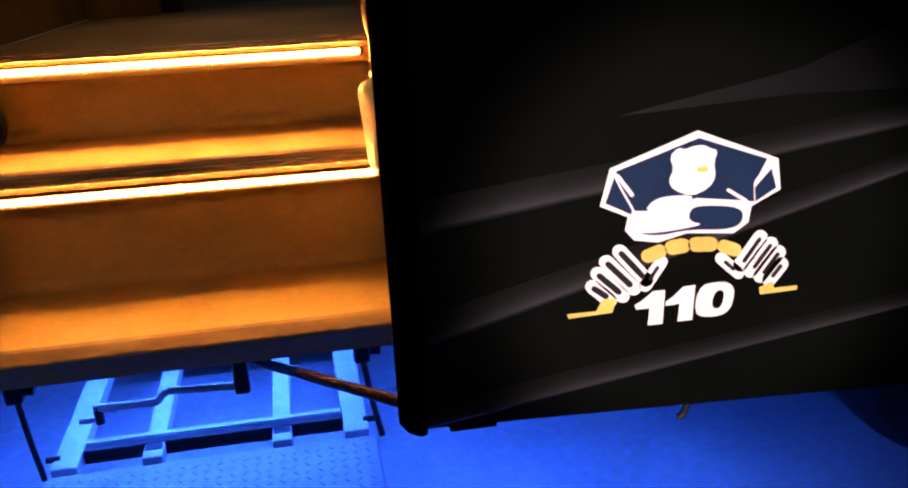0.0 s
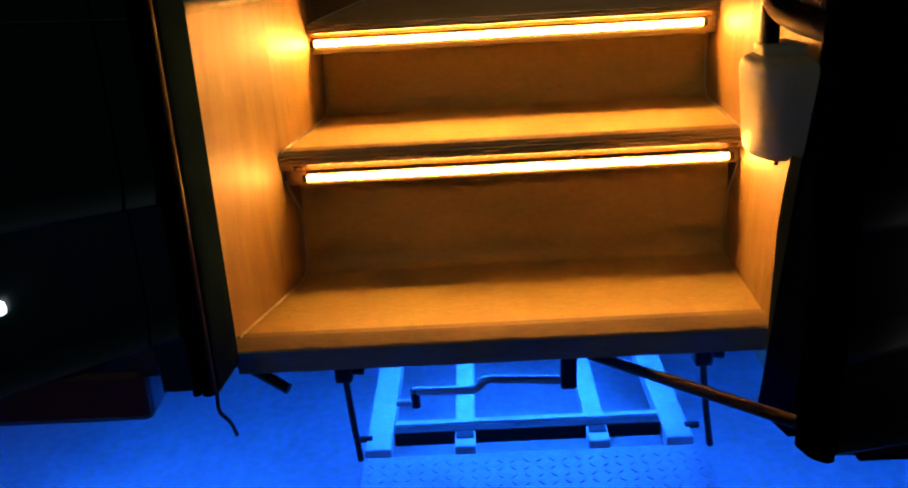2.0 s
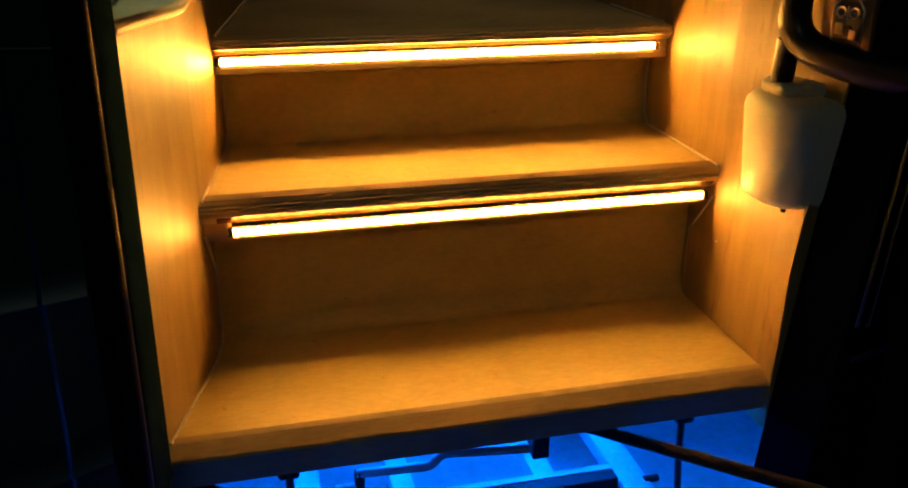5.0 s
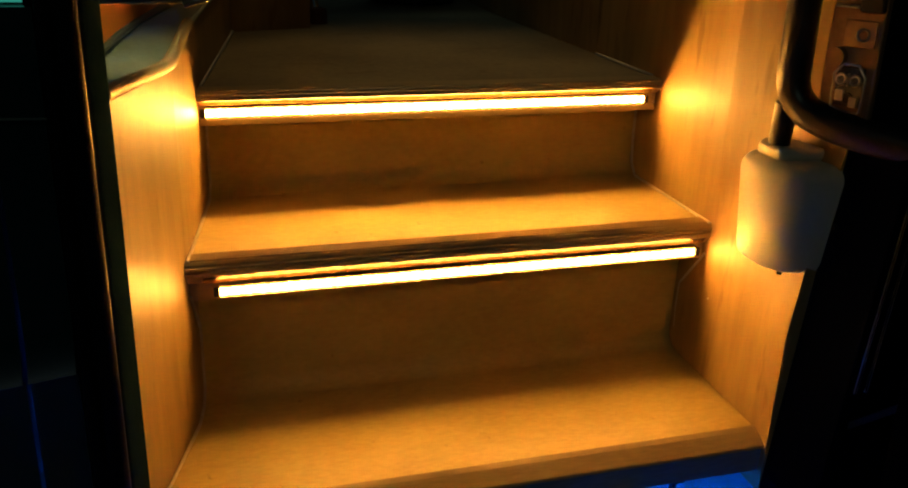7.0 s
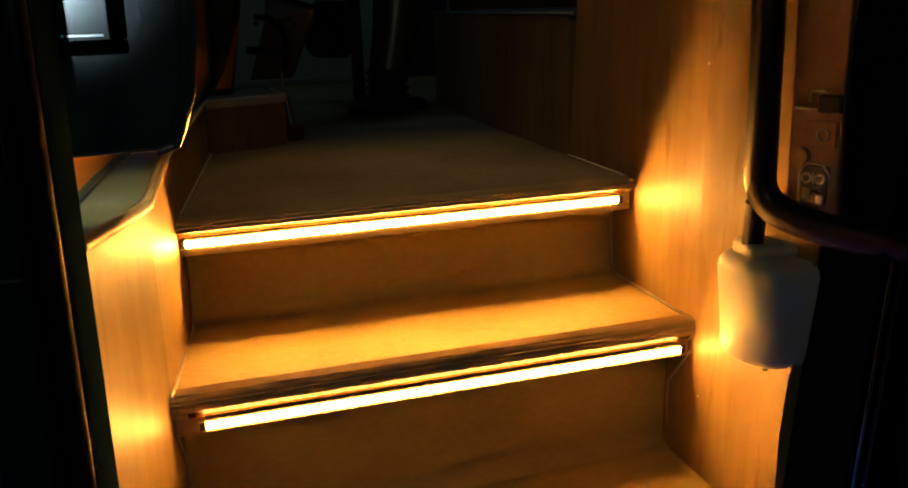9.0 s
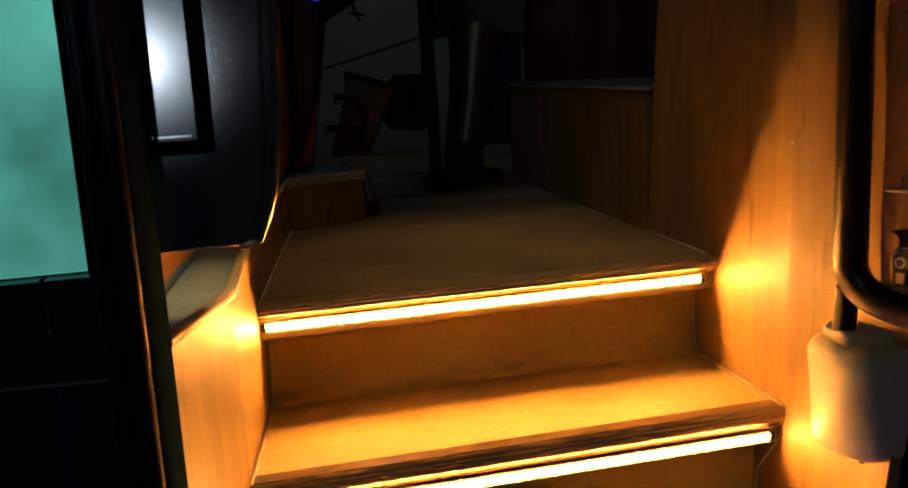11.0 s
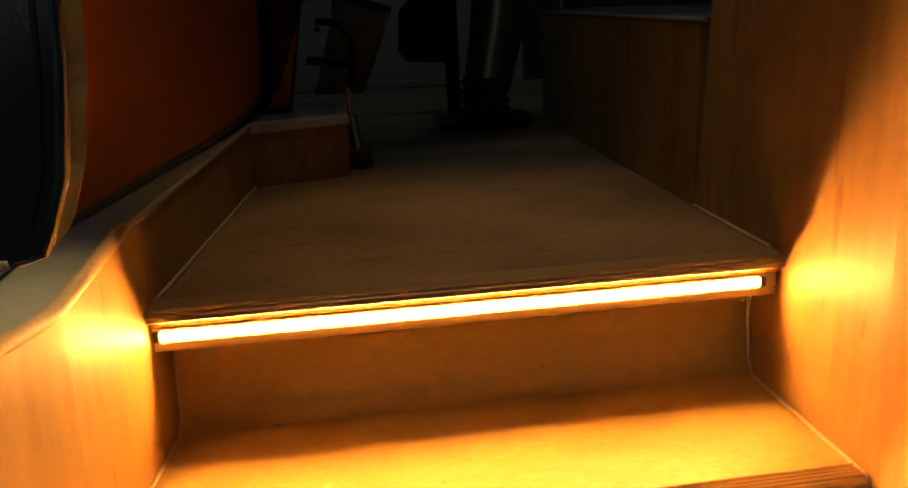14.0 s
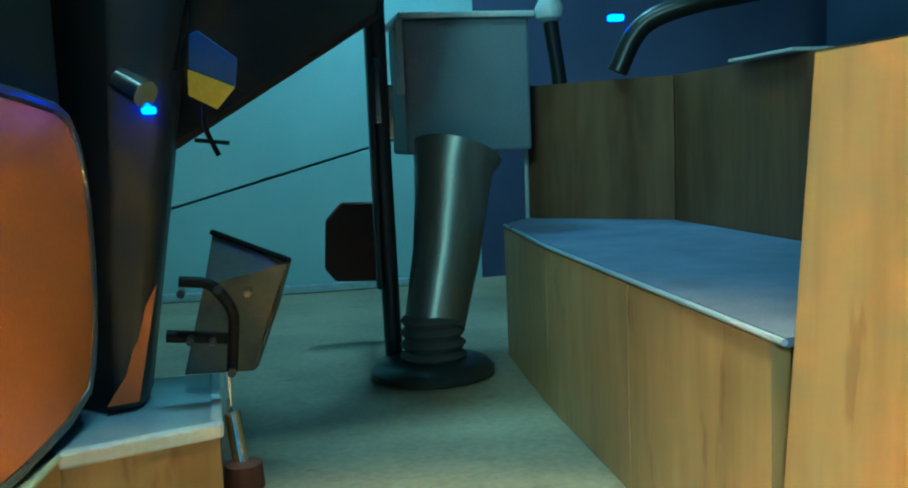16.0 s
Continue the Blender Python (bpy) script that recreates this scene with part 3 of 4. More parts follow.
# pale sealant along the edges of the vinyl
for a in (-1, 1):
    for y0, y1, z, nose in ((FRONT + 0.01, RISER_1 - 0.01, LANDING, 0.62), (NOSE_1 + 0.002, RISER_2 - 0.01, TREAD, 0.80)):
        edge = (lambda y: left_x(y) + 0.002) if a < 0 else (lambda y: right_x(y) - 0.002)
        line = [(edge(y), y, z + 0.0015) for y in spread(y0, y1 - 0.02, 6)] + [(edge(y1), y1 - 0.004, z + 0.02), (edge(y1), y1, z + 0.07), (edge(y1), y1 - 0.002, z + 0.11), (edge(y1 - 0.06), y1 - 0.062, nose)]
        part("sealant_bead", tube(line, 0.0022, 6), SEALANT, steps, "pale sealant bead", True)


def light_strip(name, y, z, x0, x1, glow_mat):
    ob = thing(name, "glowing amber LED strip under the step nosing", "light strip", ((x0 + x1) / 2, y, z), "step light strips")
    low = z - (0.001 if glow_mat is LED else 0.004)
    part("channel", profile_x([(y + 0.008, low - 0.0085), (y - 0.0012, low - 0.0085), (y - 0.0012, low - 0.0066), (y + 0.003, low - 0.0060), (y + 0.003, low + 0.0074), (y + 0.001, low + 0.0076), (y + 0.001, low + 0.0085), (y + 0.008, low + 0.0085)], x0 - 0.001, x1 + 0.001), METAL, ob)
    # added glowing bands that imitate the halo around the diffuser
    part("halo_rim", box(x0, x1, y + 0.0014, y + 0.0029, low - 0.0072, low + 0.0072), HALO_EDGE, ob, "faint amber rim added as the strip's halo")
    part("sleeve", box(x0, x1, y + 0.0011, y + 0.0026, low - 0.0062, low + 0.0062), HALO, ob, "amber band added as the strip's halo")
    part("diffuser", box(x0, x1, y - 0.0001, y + 0.0023, low - 0.0042, low + 0.0042), glow_mat, ob, "glowing amber diffuser")
    part("reflector", profile_x([(y - 0.0076, z + 0.0188), (y - 0.0069, z + 0.0195), (y - 0.0038, z + 0.0160), (y - 0.0045, z + 0.0154)], x0 - 0.02, x1 + 0.012), BRASS, ob, "polished lip that mirrors the light")
    # added strip that paints the tone of the gap under the lip
    part("gap_strip", profile_x([(y - 0.0044, z + 0.0152), (y + 0.0006, z + 0.0091), (y + 0.0076, z + 0.0089), (y + 0.0076, z + 0.0094), (y + 0.0012, z + 0.0094), (y - 0.0037, z + 0.0156)], x0 - 0.02, x1 + 0.012), GAP_TONE, ob, "brown strip added to tone the gap above the light")
    # added downward emitter that brightens the riser behind it
    part("riser_fill", box(x0, x1, y + 0.0015, y + 0.0078, low - 0.0094, low - 0.0087), RISER_FILL, ob, "amber glow added to lighten the riser")
    part("end_cap", box(x0 - 0.008, x0 - 0.001, y - 0.002, y + 0.0025, low - 0.006, low + 0.006, 0.001), DARK, ob)
    part("end_cap", box(x1 + 0.001, x1 + 0.008, y - 0.002, y + 0.0025, low - 0.006, low + 0.006, 0.001), DARK, ob)
    return ob


light_strip("led_strip", NOSE_1 + 0.008, 0.627, 0.036, 0.702, LED_LOW)
light_strip("led_strip", NOSE_2 + 0.008, 0.807, 0.037, 0.704, LED)

# ---- linings of the entrance ----


def left_wall(y0, y1, low, n=16):
    bm = bmesh.new()
    ys = spread(y0, y1, n)
    a = [bm.verts.new((left_x(y), y, low)) for y in ys]
    b = [bm.verts.new((left_x(y), y, ledge_z(y))) for y in ys]
    c = [bm.verts.new((left_x(y) - 0.018, y, low)) for y in ys]
    d = [bm.verts.new((left_x(y) - 0.018, y, ledge_z(y))) for y in ys]
    for i in range(n - 1):
        bm.faces.new((a[i], a[i + 1], b[i + 1], b[i]))
        bm.faces.new((c[i], d[i], d[i + 1], c[i + 1]))
        bm.faces.new((b[i], b[i + 1], d[i + 1], d[i]))
        bm.faces.new((a[i], c[i], c[i + 1], a[i + 1]))
    bm.faces.new((a[0], b[0], d[0], c[0]))
    bm.faces.new((a[-1], c[-1], d[-1], b[-1]))
    return bm


structure("wall_left", left_wall(-0.198, 0.84, 0.40), WOOD, "light wood laminate lining of the step well", "wall")
bm = bmesh.new()
ys = spread(-0.30, 0.86, 16)
a = [bm.verts.new((left_x(y) - 0.002, y, ledge_z(y) + 0.001)) for y in ys]
b = [bm.verts.new((-0.45, y, ledge_z(y) + 0.012)) for y in ys]
for i in range(15):
    bm.faces.new((a[i], a[i + 1], b[i + 1], b[i]))
bmesh.ops.solidify(bm, geom=bm.faces[:], thickness=0.006)
ledge = thing("side_ledge", "olive vinyl ledge with a rounded rubber edge", "ledge", (-0.05, 0.3, 0.92), kind="structure")
part("ledge_top", bm, OLIVE, ledge)
part("edge_trim", tube([(left_x(y) + 0.001, y, ledge_z(y) + 0.003) for y in spread(-0.20, 0.165, 12)], 0.0075, 10), EDGE, ledge, "brown edge strip", True)
part("edge_trim", tube([(left_x(y) + 0.0005, y, ledge_z(y) + 0.001) for y in spread(0.165, 0.83, 14)], 0.004, 10), OLIVE, ledge, "rounded vinyl edge", True)

# pale sealant at the foot of the cab's walls
part("sealant_bead", tube([(left_x(y) + 0.002, y, FLOOR) for y in spread(0.235, 0.83, 10)], 0.0028, 6), SEALANT, steps, "pale sealant bead", True)
part("sealant_bead", tube([(right_x(y, FLOOR) - 0.002, y, FLOOR) for y in spread(0.235, 0.465, 5)], 0.0028, 6), SEALANT, steps, "pale sealant bead", True)

# right lining with its upright end
bm = bmesh.new()
ys = [-0.208, -0.15, -0.10, -0.05, 0.0, 0.10, 0.20, 0.30, 0.424]
zs = [(0.36 if k == 0 else 0.44 + (1.316 - 0.44) * (k - 1) / 12) for k in range(14)]
end = lambda y, z: y + (0.09 * (1.316 - z) if y > 0.4 else 0.0)
near = [[bm.verts.new((right_x(y, z), end(y, z), z)) for z in zs] for y in ys]
far = [[bm.verts.new((right_x(y, z) + 0.03, end(y, z), z)) for z in zs] for y in ys]
for i in range(len(ys) - 1):
    for k in range(len(zs) - 1):
        bm.faces.new((near[i][k], near[i + 1][k], near[i + 1][k + 1], near[i][k + 1]))
        bm.faces.new((far[i][k], far[i][k + 1], far[i + 1][k + 1], far[i + 1][k]))
    bm.faces.new((near[i][-1], near[i + 1][-1], far[i + 1][-1], far[i][-1]))
    bm.faces.new((near[i][0], far[i][0], far[i + 1][0], near[i + 1][0]))
for k in range(len(zs) - 1):
    bm.faces.new((near[0][k], near[0][k + 1], far[0][k + 1], far[0][k]))
    bm.faces.new((near[-1][k], far[-1][k], far[-1][k + 1], near[-1][k + 1]))
structure("wall_right", bm, WOOD, "tall wood laminate lining with streaky vertical grain", "wall")
for y, z in ((0.0, 1.03), (-0.02, 0.56)):
    screw = part("screw", tube([(right_x(y, z) - 0.002, y, z), (right_x(y, z) + 0.001, y, z)], 0.0018, 10), SEALANT, None)
    tagged(screw, "small bright screw head in the wood lining", "screw")

# ---- folding step and gear under the entrance ----
folding = thing("folding_step", "grey folding step with a bare frame and a chequer plate", "folding step", (0.37, -0.1, 0.14))
Z = 0.150
for x, w in ((0.112, 0.046), (0.262, 0.036), (0.492, 0.036), (0.628, 0.046)):
    part("cross_bar", box(x - w / 2, x + w / 2, -0.046, 0.42, Z - 0.03, Z, 0.003), GALVANISED, folding)
part("front_bar", box(0.137, 0.604, 0.026, 0.040, Z - 0.006, Z + 0.004, 0.002), GALVANISED, folding)
part("front_channel", box(0.137, 0.604, 0.002, 0.025, Z - 0.026, Z + 0.0015, 0.002), BLACKSTEEL, folding, "black steel channel")
part("rear_bar", box(0.09, 0.65, 0.421, 0.450, Z - 0.03, Z + 0.002, 0.003), GALVANISED, folding)
for x in (0.262, 0.492):
    part("clip", box(x - 0.016, x + 0.016, -0.022, 0.0015, Z - 0.020, Z + 0.002, 0.003), BLACKSTEEL, folding)
for x in (0.088, 0.655):
    part("pin", tube([(x - 0.012, -0.01, Z), (x + 0.012, -0.01, Z)], 0.006, 10), BLACKSTEEL, folding, "", True)
part("step_plate", box(0.088, 0.662, -0.36, -0.062, Z - 0.012, Z - 0.004, 0.003), PLATE, folding, "chequered steel plate")
lugs = bmesh.new()
for i in range(26):
    for k in range(13):
        x, y = 0.105 + i * 0.0215, -0.348 + k * 0.0215
        t = radians(45 if (i + k) % 2 else -45)
        u, v = Vector((math.cos(t), math.sin(t), 0)), Vector((-math.sin(t), math.cos(t), 0))
        c = Vector((x, y, Z - 0.0042))
        ring_ = [lugs.verts.new(c + u * a * 0.008 + v * b * 0.0025) for a, b in ((-1, 0), (0, -1), (1, 0), (0, 1))]
        top = [lugs.verts.new(c + u * a * 0.0045 + v * b * 0.0012 + Vector((0, 0, 0.0016))) for a, b in ((-1, 0), (0, -1), (1, 0), (0, 1))]
        lugs.faces.new(top)
        for q in range(4):
            lugs.faces.new((ring_[q], ring_[(q + 1) % 4], top[(q + 1) % 4], top[q]))
tagged(part("lug_pattern", lugs, PLATE, folding), kind="stuff")
for x, lean in ((0.079, 0.006), (0.645, 0.028)):
    part("hanger_bracket", box(x - 0.014, x + 0.014, -0.115, -0.085, 0.318, 0.386, 0.005), BLACKSTEEL, folding)
    part("hanger_bolt", tube([(x + 0.012, -0.10, 0.338), (x + 0.032, -0.10, 0.336)], 0.010, 10), BLACKSTEEL, folding, "", True)
    part("hanger_rod", tube(rounded([(x, -0.10, 0.335), (x + lean * 0.4, -0.085, 0.24), (x + lean, -0.066, Z - 0.004)], 0.04), 0.0055, 8), BLACKSTEEL, folding, "", True)

crank = thing("door_linkage", "thin cranked steel linkage hanging under the step", "linkage", (0.3, 0, 0.26))
part("bracket", box(0.424, 0.450, -0.085, -0.055, 0.272, 0.388, 0.004), BLACKSTEEL, crank)
part("rod", tube(rounded([(0.437, -0.070, 0.283), (0.300, -0.035, 0.272), (0.286, -0.034, 0.252), (0.178, -0.022, 0.248)], 0.012), 0.0075, 10), GALVANISED, crank, "pale cranked rod", True)
part("joint", tube([(0.182, -0.022, 0.252), (0.182, -0.022, 0.218)], 0.008, 10), BLACKSTEEL, crank, "", True)
part("peg", tube([(0.148, -0.022, 0.226), (0.184, -0.022, 0.226)], 0.006, 10), GALVANISED, crank, "", True)

arm = thing("linkage_bar", "black steel linkage between the step and the open door", "linkage", (0.55, -0.3, 0.38))
part("arm_bar", tube([(0.462, -0.15, 0.369), (0.690, -0.425, 0.402)], 0.0085, 12), BLACKSTEEL, arm, "", True)
part("rod_end", tube([(0.690, -0.425, 0.402), (0.735, -0.462, 0.407)], 0.006, 12), CHROME, arm, "", True)
part("lock_nut", tube([(0.684, -0.418, 0.4012), (0.698, -0.435, 0.4032)], 0.0115, 6), BLACKSTEEL, arm)

stay = thing("loose_bracket", "small black bracket under the flank", "bracket", (0.0, -0.2, 0.37))
part("tongue", tube([(-0.04, -0.18, 0.385), (0.012, -0.20, 0.362)], 0.009, 8), BLACKSTEEL, stay, "", True)
wire = part("hanging_wire", tube(rounded([(-0.085, -0.22, 0.43), (-0.088, -0.23, 0.345), (-0.072, -0.23, 0.328), (-0.066, -0.23, 0.305)], 0.02), 0.003, 8), BLACKSTEEL, None, "", True)
tagged(wire, "short black wire dangling below the flank", "wire")

# blue strips that light the ground below the sill
for n, (x0, x1, y, z) in enumerate(((-0.55, -0.17, -0.16, 0.40), (0.02, 0.66, 0.14, 0.372), (0.80, 1.12, -0.20, 0.39))):
    glow = thing("underglow_strip", "blue LED strip fixed under the bus sill", "light strip", ((x0 + x1) / 2, y, z), "underglow strips")
    part("housing", box(x0 - 0.006, x1 + 0.006, y - 0.012, y + 0.012, z, z + 0.012), DARK, glow)
    part("diffuser", box(x0, x1, y - 0.008, y + 0.008, z - 0.006, z - 0.0005), GLOW, glow, "glowing blue diffuser")

# ---- the open door with its decal ----
DOOR_Y = -0.474
DOOR_CREASES = [(0.716, 0.672, 1.361, 0.754, 0.055, 0.003), (0.713, 0.518, 1.369, 0.690, 0.05, 0.003), (0.707, 0.398, 1.398, 0.490, 0.05, 0.004)]


def door_bottom(x):
    return 0.392 - 0.045 * (x - 0.70)


door = thing("door_1", "open black bus door with pressed creases and a cap decal", "door", (1.05, DOOR_Y, 0.38), kind="structure")
part("door_skin", skin_panel(0.704, 1.46, 0.36, 1.12, DOOR_Y, 0.022, DOOR_CREASES, nx=60, bottom=door_bottom), PAINT, door, smooth=True)
# highlights painted along the door's creases
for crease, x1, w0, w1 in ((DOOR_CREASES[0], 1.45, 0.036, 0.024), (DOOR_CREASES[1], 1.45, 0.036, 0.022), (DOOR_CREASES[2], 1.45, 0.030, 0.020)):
    striped(stripe(crease, 0.706, x1, DOOR_Y, DOOR_CREASES, w0, w1), door, DOOR_HIGHLIGHT)
part("silver_swoosh", prism([(0.96, DOOR_Y - 0.0012, 0.795), (1.20, DOOR_Y - 0.0012, 0.838), (1.45, DOOR_Y - 0.0012, 0.93), (1.45, DOOR_Y - 0.0012, 0.80), (1.20, DOOR_Y - 0.0012, 0.806)], (0, -0.0008, 0)), SWOOSH, door, "dull grey swoosh")
part("door_window", box(0.704, 1.46, DOOR_Y + 0.004, DOOR_Y + 0.012, 1.125, 1.95), GLASS, door, "dark glass")
part("top_rail", box(0.704, 1.46, DOOR_Y, DOOR_Y + 0.022, 1.952, 2.0, 0.004), PAINT, door)
seal = prism([(0.652, -0.440, 0.384), (0.662, -0.470, 0.384), (0.676, -0.482, 0.384), (0.7035, -0.480, 0.384), (0.7035, -0.440, 0.384)], (0, 0, 1.62), 0.004)
for v in seal.verts:
    if v.co.x < 0.69:
        v.co.x += 0.016 * (1 - min(v.co.z - 0.384, 0.6) / 0.55)
part("edge_seal", seal, RUBBER, door, "black rubber leading edge", True)
part("bottom_seal", box(0.735, 0.80, DOOR_Y + 0.004, DOOR_Y + 0.018, 0.378, 0.388, 0.003), RUBBER, door)
part("lower_hook", tube(rounded([(1.085, -0.455, 0.372), (1.078, -0.455, 0.35), (1.070, -0.455, 0.344)], 0.006), 0.005, 8), BLACKSTEEL, door, "", True)


def decal_point(u, v):
    """From the drawing's sheet to the door's plane."""
    return 0.79877 + 4.4534e-4 * u + 2.683e-5 * v, 0.82818 - 4.730e-5 * u - 4.3340e-4 * v


def film(outline, layer, holes=()):
    """A thin film of vinyl laid flat on the door."""
    bm = bmesh.new()
    edges = []
    for loop in (outline, *holes):
        vs = [bm.verts.new((p[0], 0, p[1])) for p in (decal_point(u, v) for u, v in loop)]
        edges += [bm.edges.new((vs[i], vs[(i + 1) % len(vs)])) for i in range(len(vs))]
    bmesh.ops.triangle_fill(bm, use_beauty=True, use_dissolve=False, edges=edges)
    for v in bm.verts:
        v.co.y = DOOR_Y - 0.0045 - 0.0005 * layer
    return bm


def smooth_loop(points, steps=3):
    """A closed outline with its corners rounded (Chaikin)."""
    pts = [Vector(p) for p in points]
    for _ in range(steps):
        pts = [q for a, b in zip(pts, pts[1:] + pts[:1]) for q in (a * 0.75 + b * 0.25, a * 0.25 + b * 0.75)]
    return [tuple(p) for p in pts]


def bar(u0, v0, u1, v1, w):
    """A rounded bar between two points of the sheet."""
    a, b = Vector((u0, v0)), Vector((u1, v1))
    d = (b - a).normalized()
    n = Vector((-d.y, d.x)) * w / 2
    arc = lambda c, s: [tuple(c + n * math.cos(t) * s + d * math.sin(t) * s * w / 2 / (w / 2) * (w / 2)) for t in spread(0, math.pi, 7)]
    return arc(b, 1) + arc(a, -1)


decal = thing("door_decal", "white, navy and yellow cap emblem with a number", "decal", (1.06, DOOR_Y - 0.002, 0.62))
cap = [(597, 70), (848, 148), (857, 245), (765, 300), (755, 352), (708, 388), (560, 388), (470, 418), (395, 412), (368, 380), (378, 338), (295, 306), (330, 190)]
part("cap_outline", film(cap, 0), WHITE_FILM, decal, "white cap outline")
part("crown", film([(600, 92), (812, 150), (770, 232), (772, 285), (742, 282), (590, 276), (440, 318), (400, 318), (352, 226), (348, 198)], 1), NAVY_FILM, decal, "navy crown")
part("side_band", film([(342, 215), (352, 240), (392, 318), (388, 330), (312, 296)], 1), NAVY_FILM, decal, "navy side")
part("side_band", film([(826, 180), (842, 240), (776, 285), (774, 240)], 1), NAVY_FILM, decal, "navy side")
part("visor_shade", film(smooth_loop([(570, 310), (610, 298), (730, 302), (740, 345), (702, 376), (560, 376), (470, 398), (400, 388), (470, 388), (620, 360), (565, 350)], 2), 1), NAVY_FILM, decal, "navy visor")
part("badge", film(smooth_loop([(508, 151), (536, 121), (555, 128), (582, 116), (615, 112), (631, 121), (658, 127), (644, 165), (651, 206), (631, 243), (573, 272), (518, 251), (503, 224), (522, 187)], 1), 2), WHITE_FILM, decal, "white shield")
part("badge_spot", film([(593, 180), (625, 177), (625, 193), (594, 195)], 3), YELLOW_FILM, decal, "yellow spot")
part("cap_line", film(bar(352, 212, 392, 268, 13), 2), WHITE_FILM, decal)
part("cap_line", film(bar(820, 160, 776, 226, 13), 2), WHITE_FILM, decal)
part("cap_line", film(bar(690, 250, 745, 282, 11), 2), WHITE_FILM, decal)
part("cap_swoosh", film(smooth_loop([(428, 318), (460, 280), (520, 268), (585, 268), (560, 290), (470, 312)], 2), 2), WHITE_FILM, decal)
for a, b, w in (((436, 462), (474, 446), 44), ((512, 434), (546, 428), 48), ((586, 424), (634, 423), 48), ((676, 430), (712, 442), 44)):
    part("rope_link", film(bar(*a, *b, w), 1), YELLOW_FILM, decal, "yellow link")
for pts in ([(178, 650), (268, 642), (290, 602), (335, 600), (318, 648), (180, 666)], [(792, 568), (838, 548), (842, 570), (920, 562), (920, 577), (796, 592)]):
    part("yellow_foot", film(pts, 1), YELLOW_FILM, decal, "yellow foot")
for sx, bars in ((1, [((350, 448), (428, 540)), ((308, 482), (388, 568)), ((280, 520), (352, 592)), ((262, 562), (312, 606))]), (-1, [((795, 400), (730, 492)), ((830, 422), (764, 512)), ((856, 450), (796, 530)), ((866, 490), (826, 542))])):
    for (u0, v0), (u1, v1) in bars:
        part("white_bar", film(bar(u0, v0, u1, v1, 47), 0), WHITE_FILM, decal, "white rounded bar")
        part("dark_bar", film(bar(u0 + 4 * sx, v0 + 6, u1 - 12 * sx, v1 - 14, 20 if sx > 0 else 13), 2), DARK_FILM, decal, "black core")
for a, b in (((478, 480), (425, 560)), ((668, 470), (724, 520))):
    part("white_bar", film(bar(*a, *b, 40), 0), WHITE_FILM, decal, "white rounded bar")
    part("dark_bar", film(bar(a[0] * 0.75 + b[0] * 0.25, a[1] * 0.75 + b[1] * 0.25, a[0] * 0.3 + b[0] * 0.7, a[1] * 0.3 + b[1] * 0.7, 12), 1), DARK_FILM, decal)
# the bold slanted number 110
DIGIT = [(389, 624), (412, 610), (449, 578), (488, 574), (477, 688), (429, 694), (436, 635), (394, 639)]
for body in (DIGIT, [(488, 613), (511, 598), (546, 563), (585, 558), (573, 677), (525, 682), (533, 621), (488, 628)]):
    part("digit", film(body, 0), WHITE_FILM, decal, "white digit 1")
part("digit", film(smooth_loop([(606, 560), (642, 550), (688, 548), (711, 567), (709, 607), (697, 643), (668, 663), (624, 668), (591, 663), (583, 638), (587, 598)], 1), 0, (smooth_loop([(652, 580), (667, 575), (678, 583), (675, 613), (665, 635), (649, 640), (638, 631), (640, 605)], 1),)), WHITE_FILM, decal, "white digit 0")

# ---- right side of the doorway: door shaft, motor cover, switch plate ----
shaft = thing("door_shaft", "thick black door shaft bent towards the door", "door shaft", (0.70, -0.15, 0.80))
part("shaft_tube", tube(rounded([(0.702, -0.155, 1.70), (0.702, -0.155, 0.872), (0.738, -0.222, 0.850), (0.86, -0.37, 0.835)], 0.04, 8), 0.0195, 16), RUBBER_SHINE, shaft, "black tube", True)
part("collar", tube([(0.703, -0.150, 0.872), (0.706, -0.140, 0.800)], 0.0135, 14), RUBBER_SHINE, shaft, "", True)
cover = thing("motor_cover", "ivory plastic motor cover on the wood lining", "cover", (0.72, -0.15, 0.67))
body = prism([(0.80, -0.088, 0.668), (0.694, -0.090, 0.668), (0.669, -0.116, 0.668), (0.666, -0.166, 0.668), (0.684, -0.204, 0.668), (0.80, -0.226, 0.668)], (0.002, 0, 0.137), 0.019, 5)
for v in body.verts:
    if v.co.z < 0.69:
        v.co.x += 0.010
body = part("body", body, IVORY, cover, smooth=True)
part("lid", prism([(0.79, -0.104, 0.804), (0.708, -0.104, 0.804), (0.690, -0.122, 0.804), (0.690, -0.165, 0.804), (0.79, -0.188, 0.804)], (0, 0, 0.016), 0.006, 3), IVORY, cover, smooth=True)
part("stud", tube([(0.718, -0.165, 0.672), (0.718, -0.165, 0.656)], 0.004, 8), BLACKSTEEL, body, "", True)
part("screw", tube([(0.745, -0.224, 0.735), (0.745, -0.216, 0.735)], 0.004, 8), BLACKSTEEL, body, "dark screw", True)
part("cable", tube(rounded([(0.738, -0.185, 0.672), (0.740, -0.195, 0.658), (0.756, -0.20, 0.668)], 0.01), 0.0025, 6), BLACKSTEEL, body, "", True)

plate = thing("switch_plate", "bronze switch plate with a round-keyed lock and buttons beside the door", "switch plate", (0.735, -0.21, 0.86))
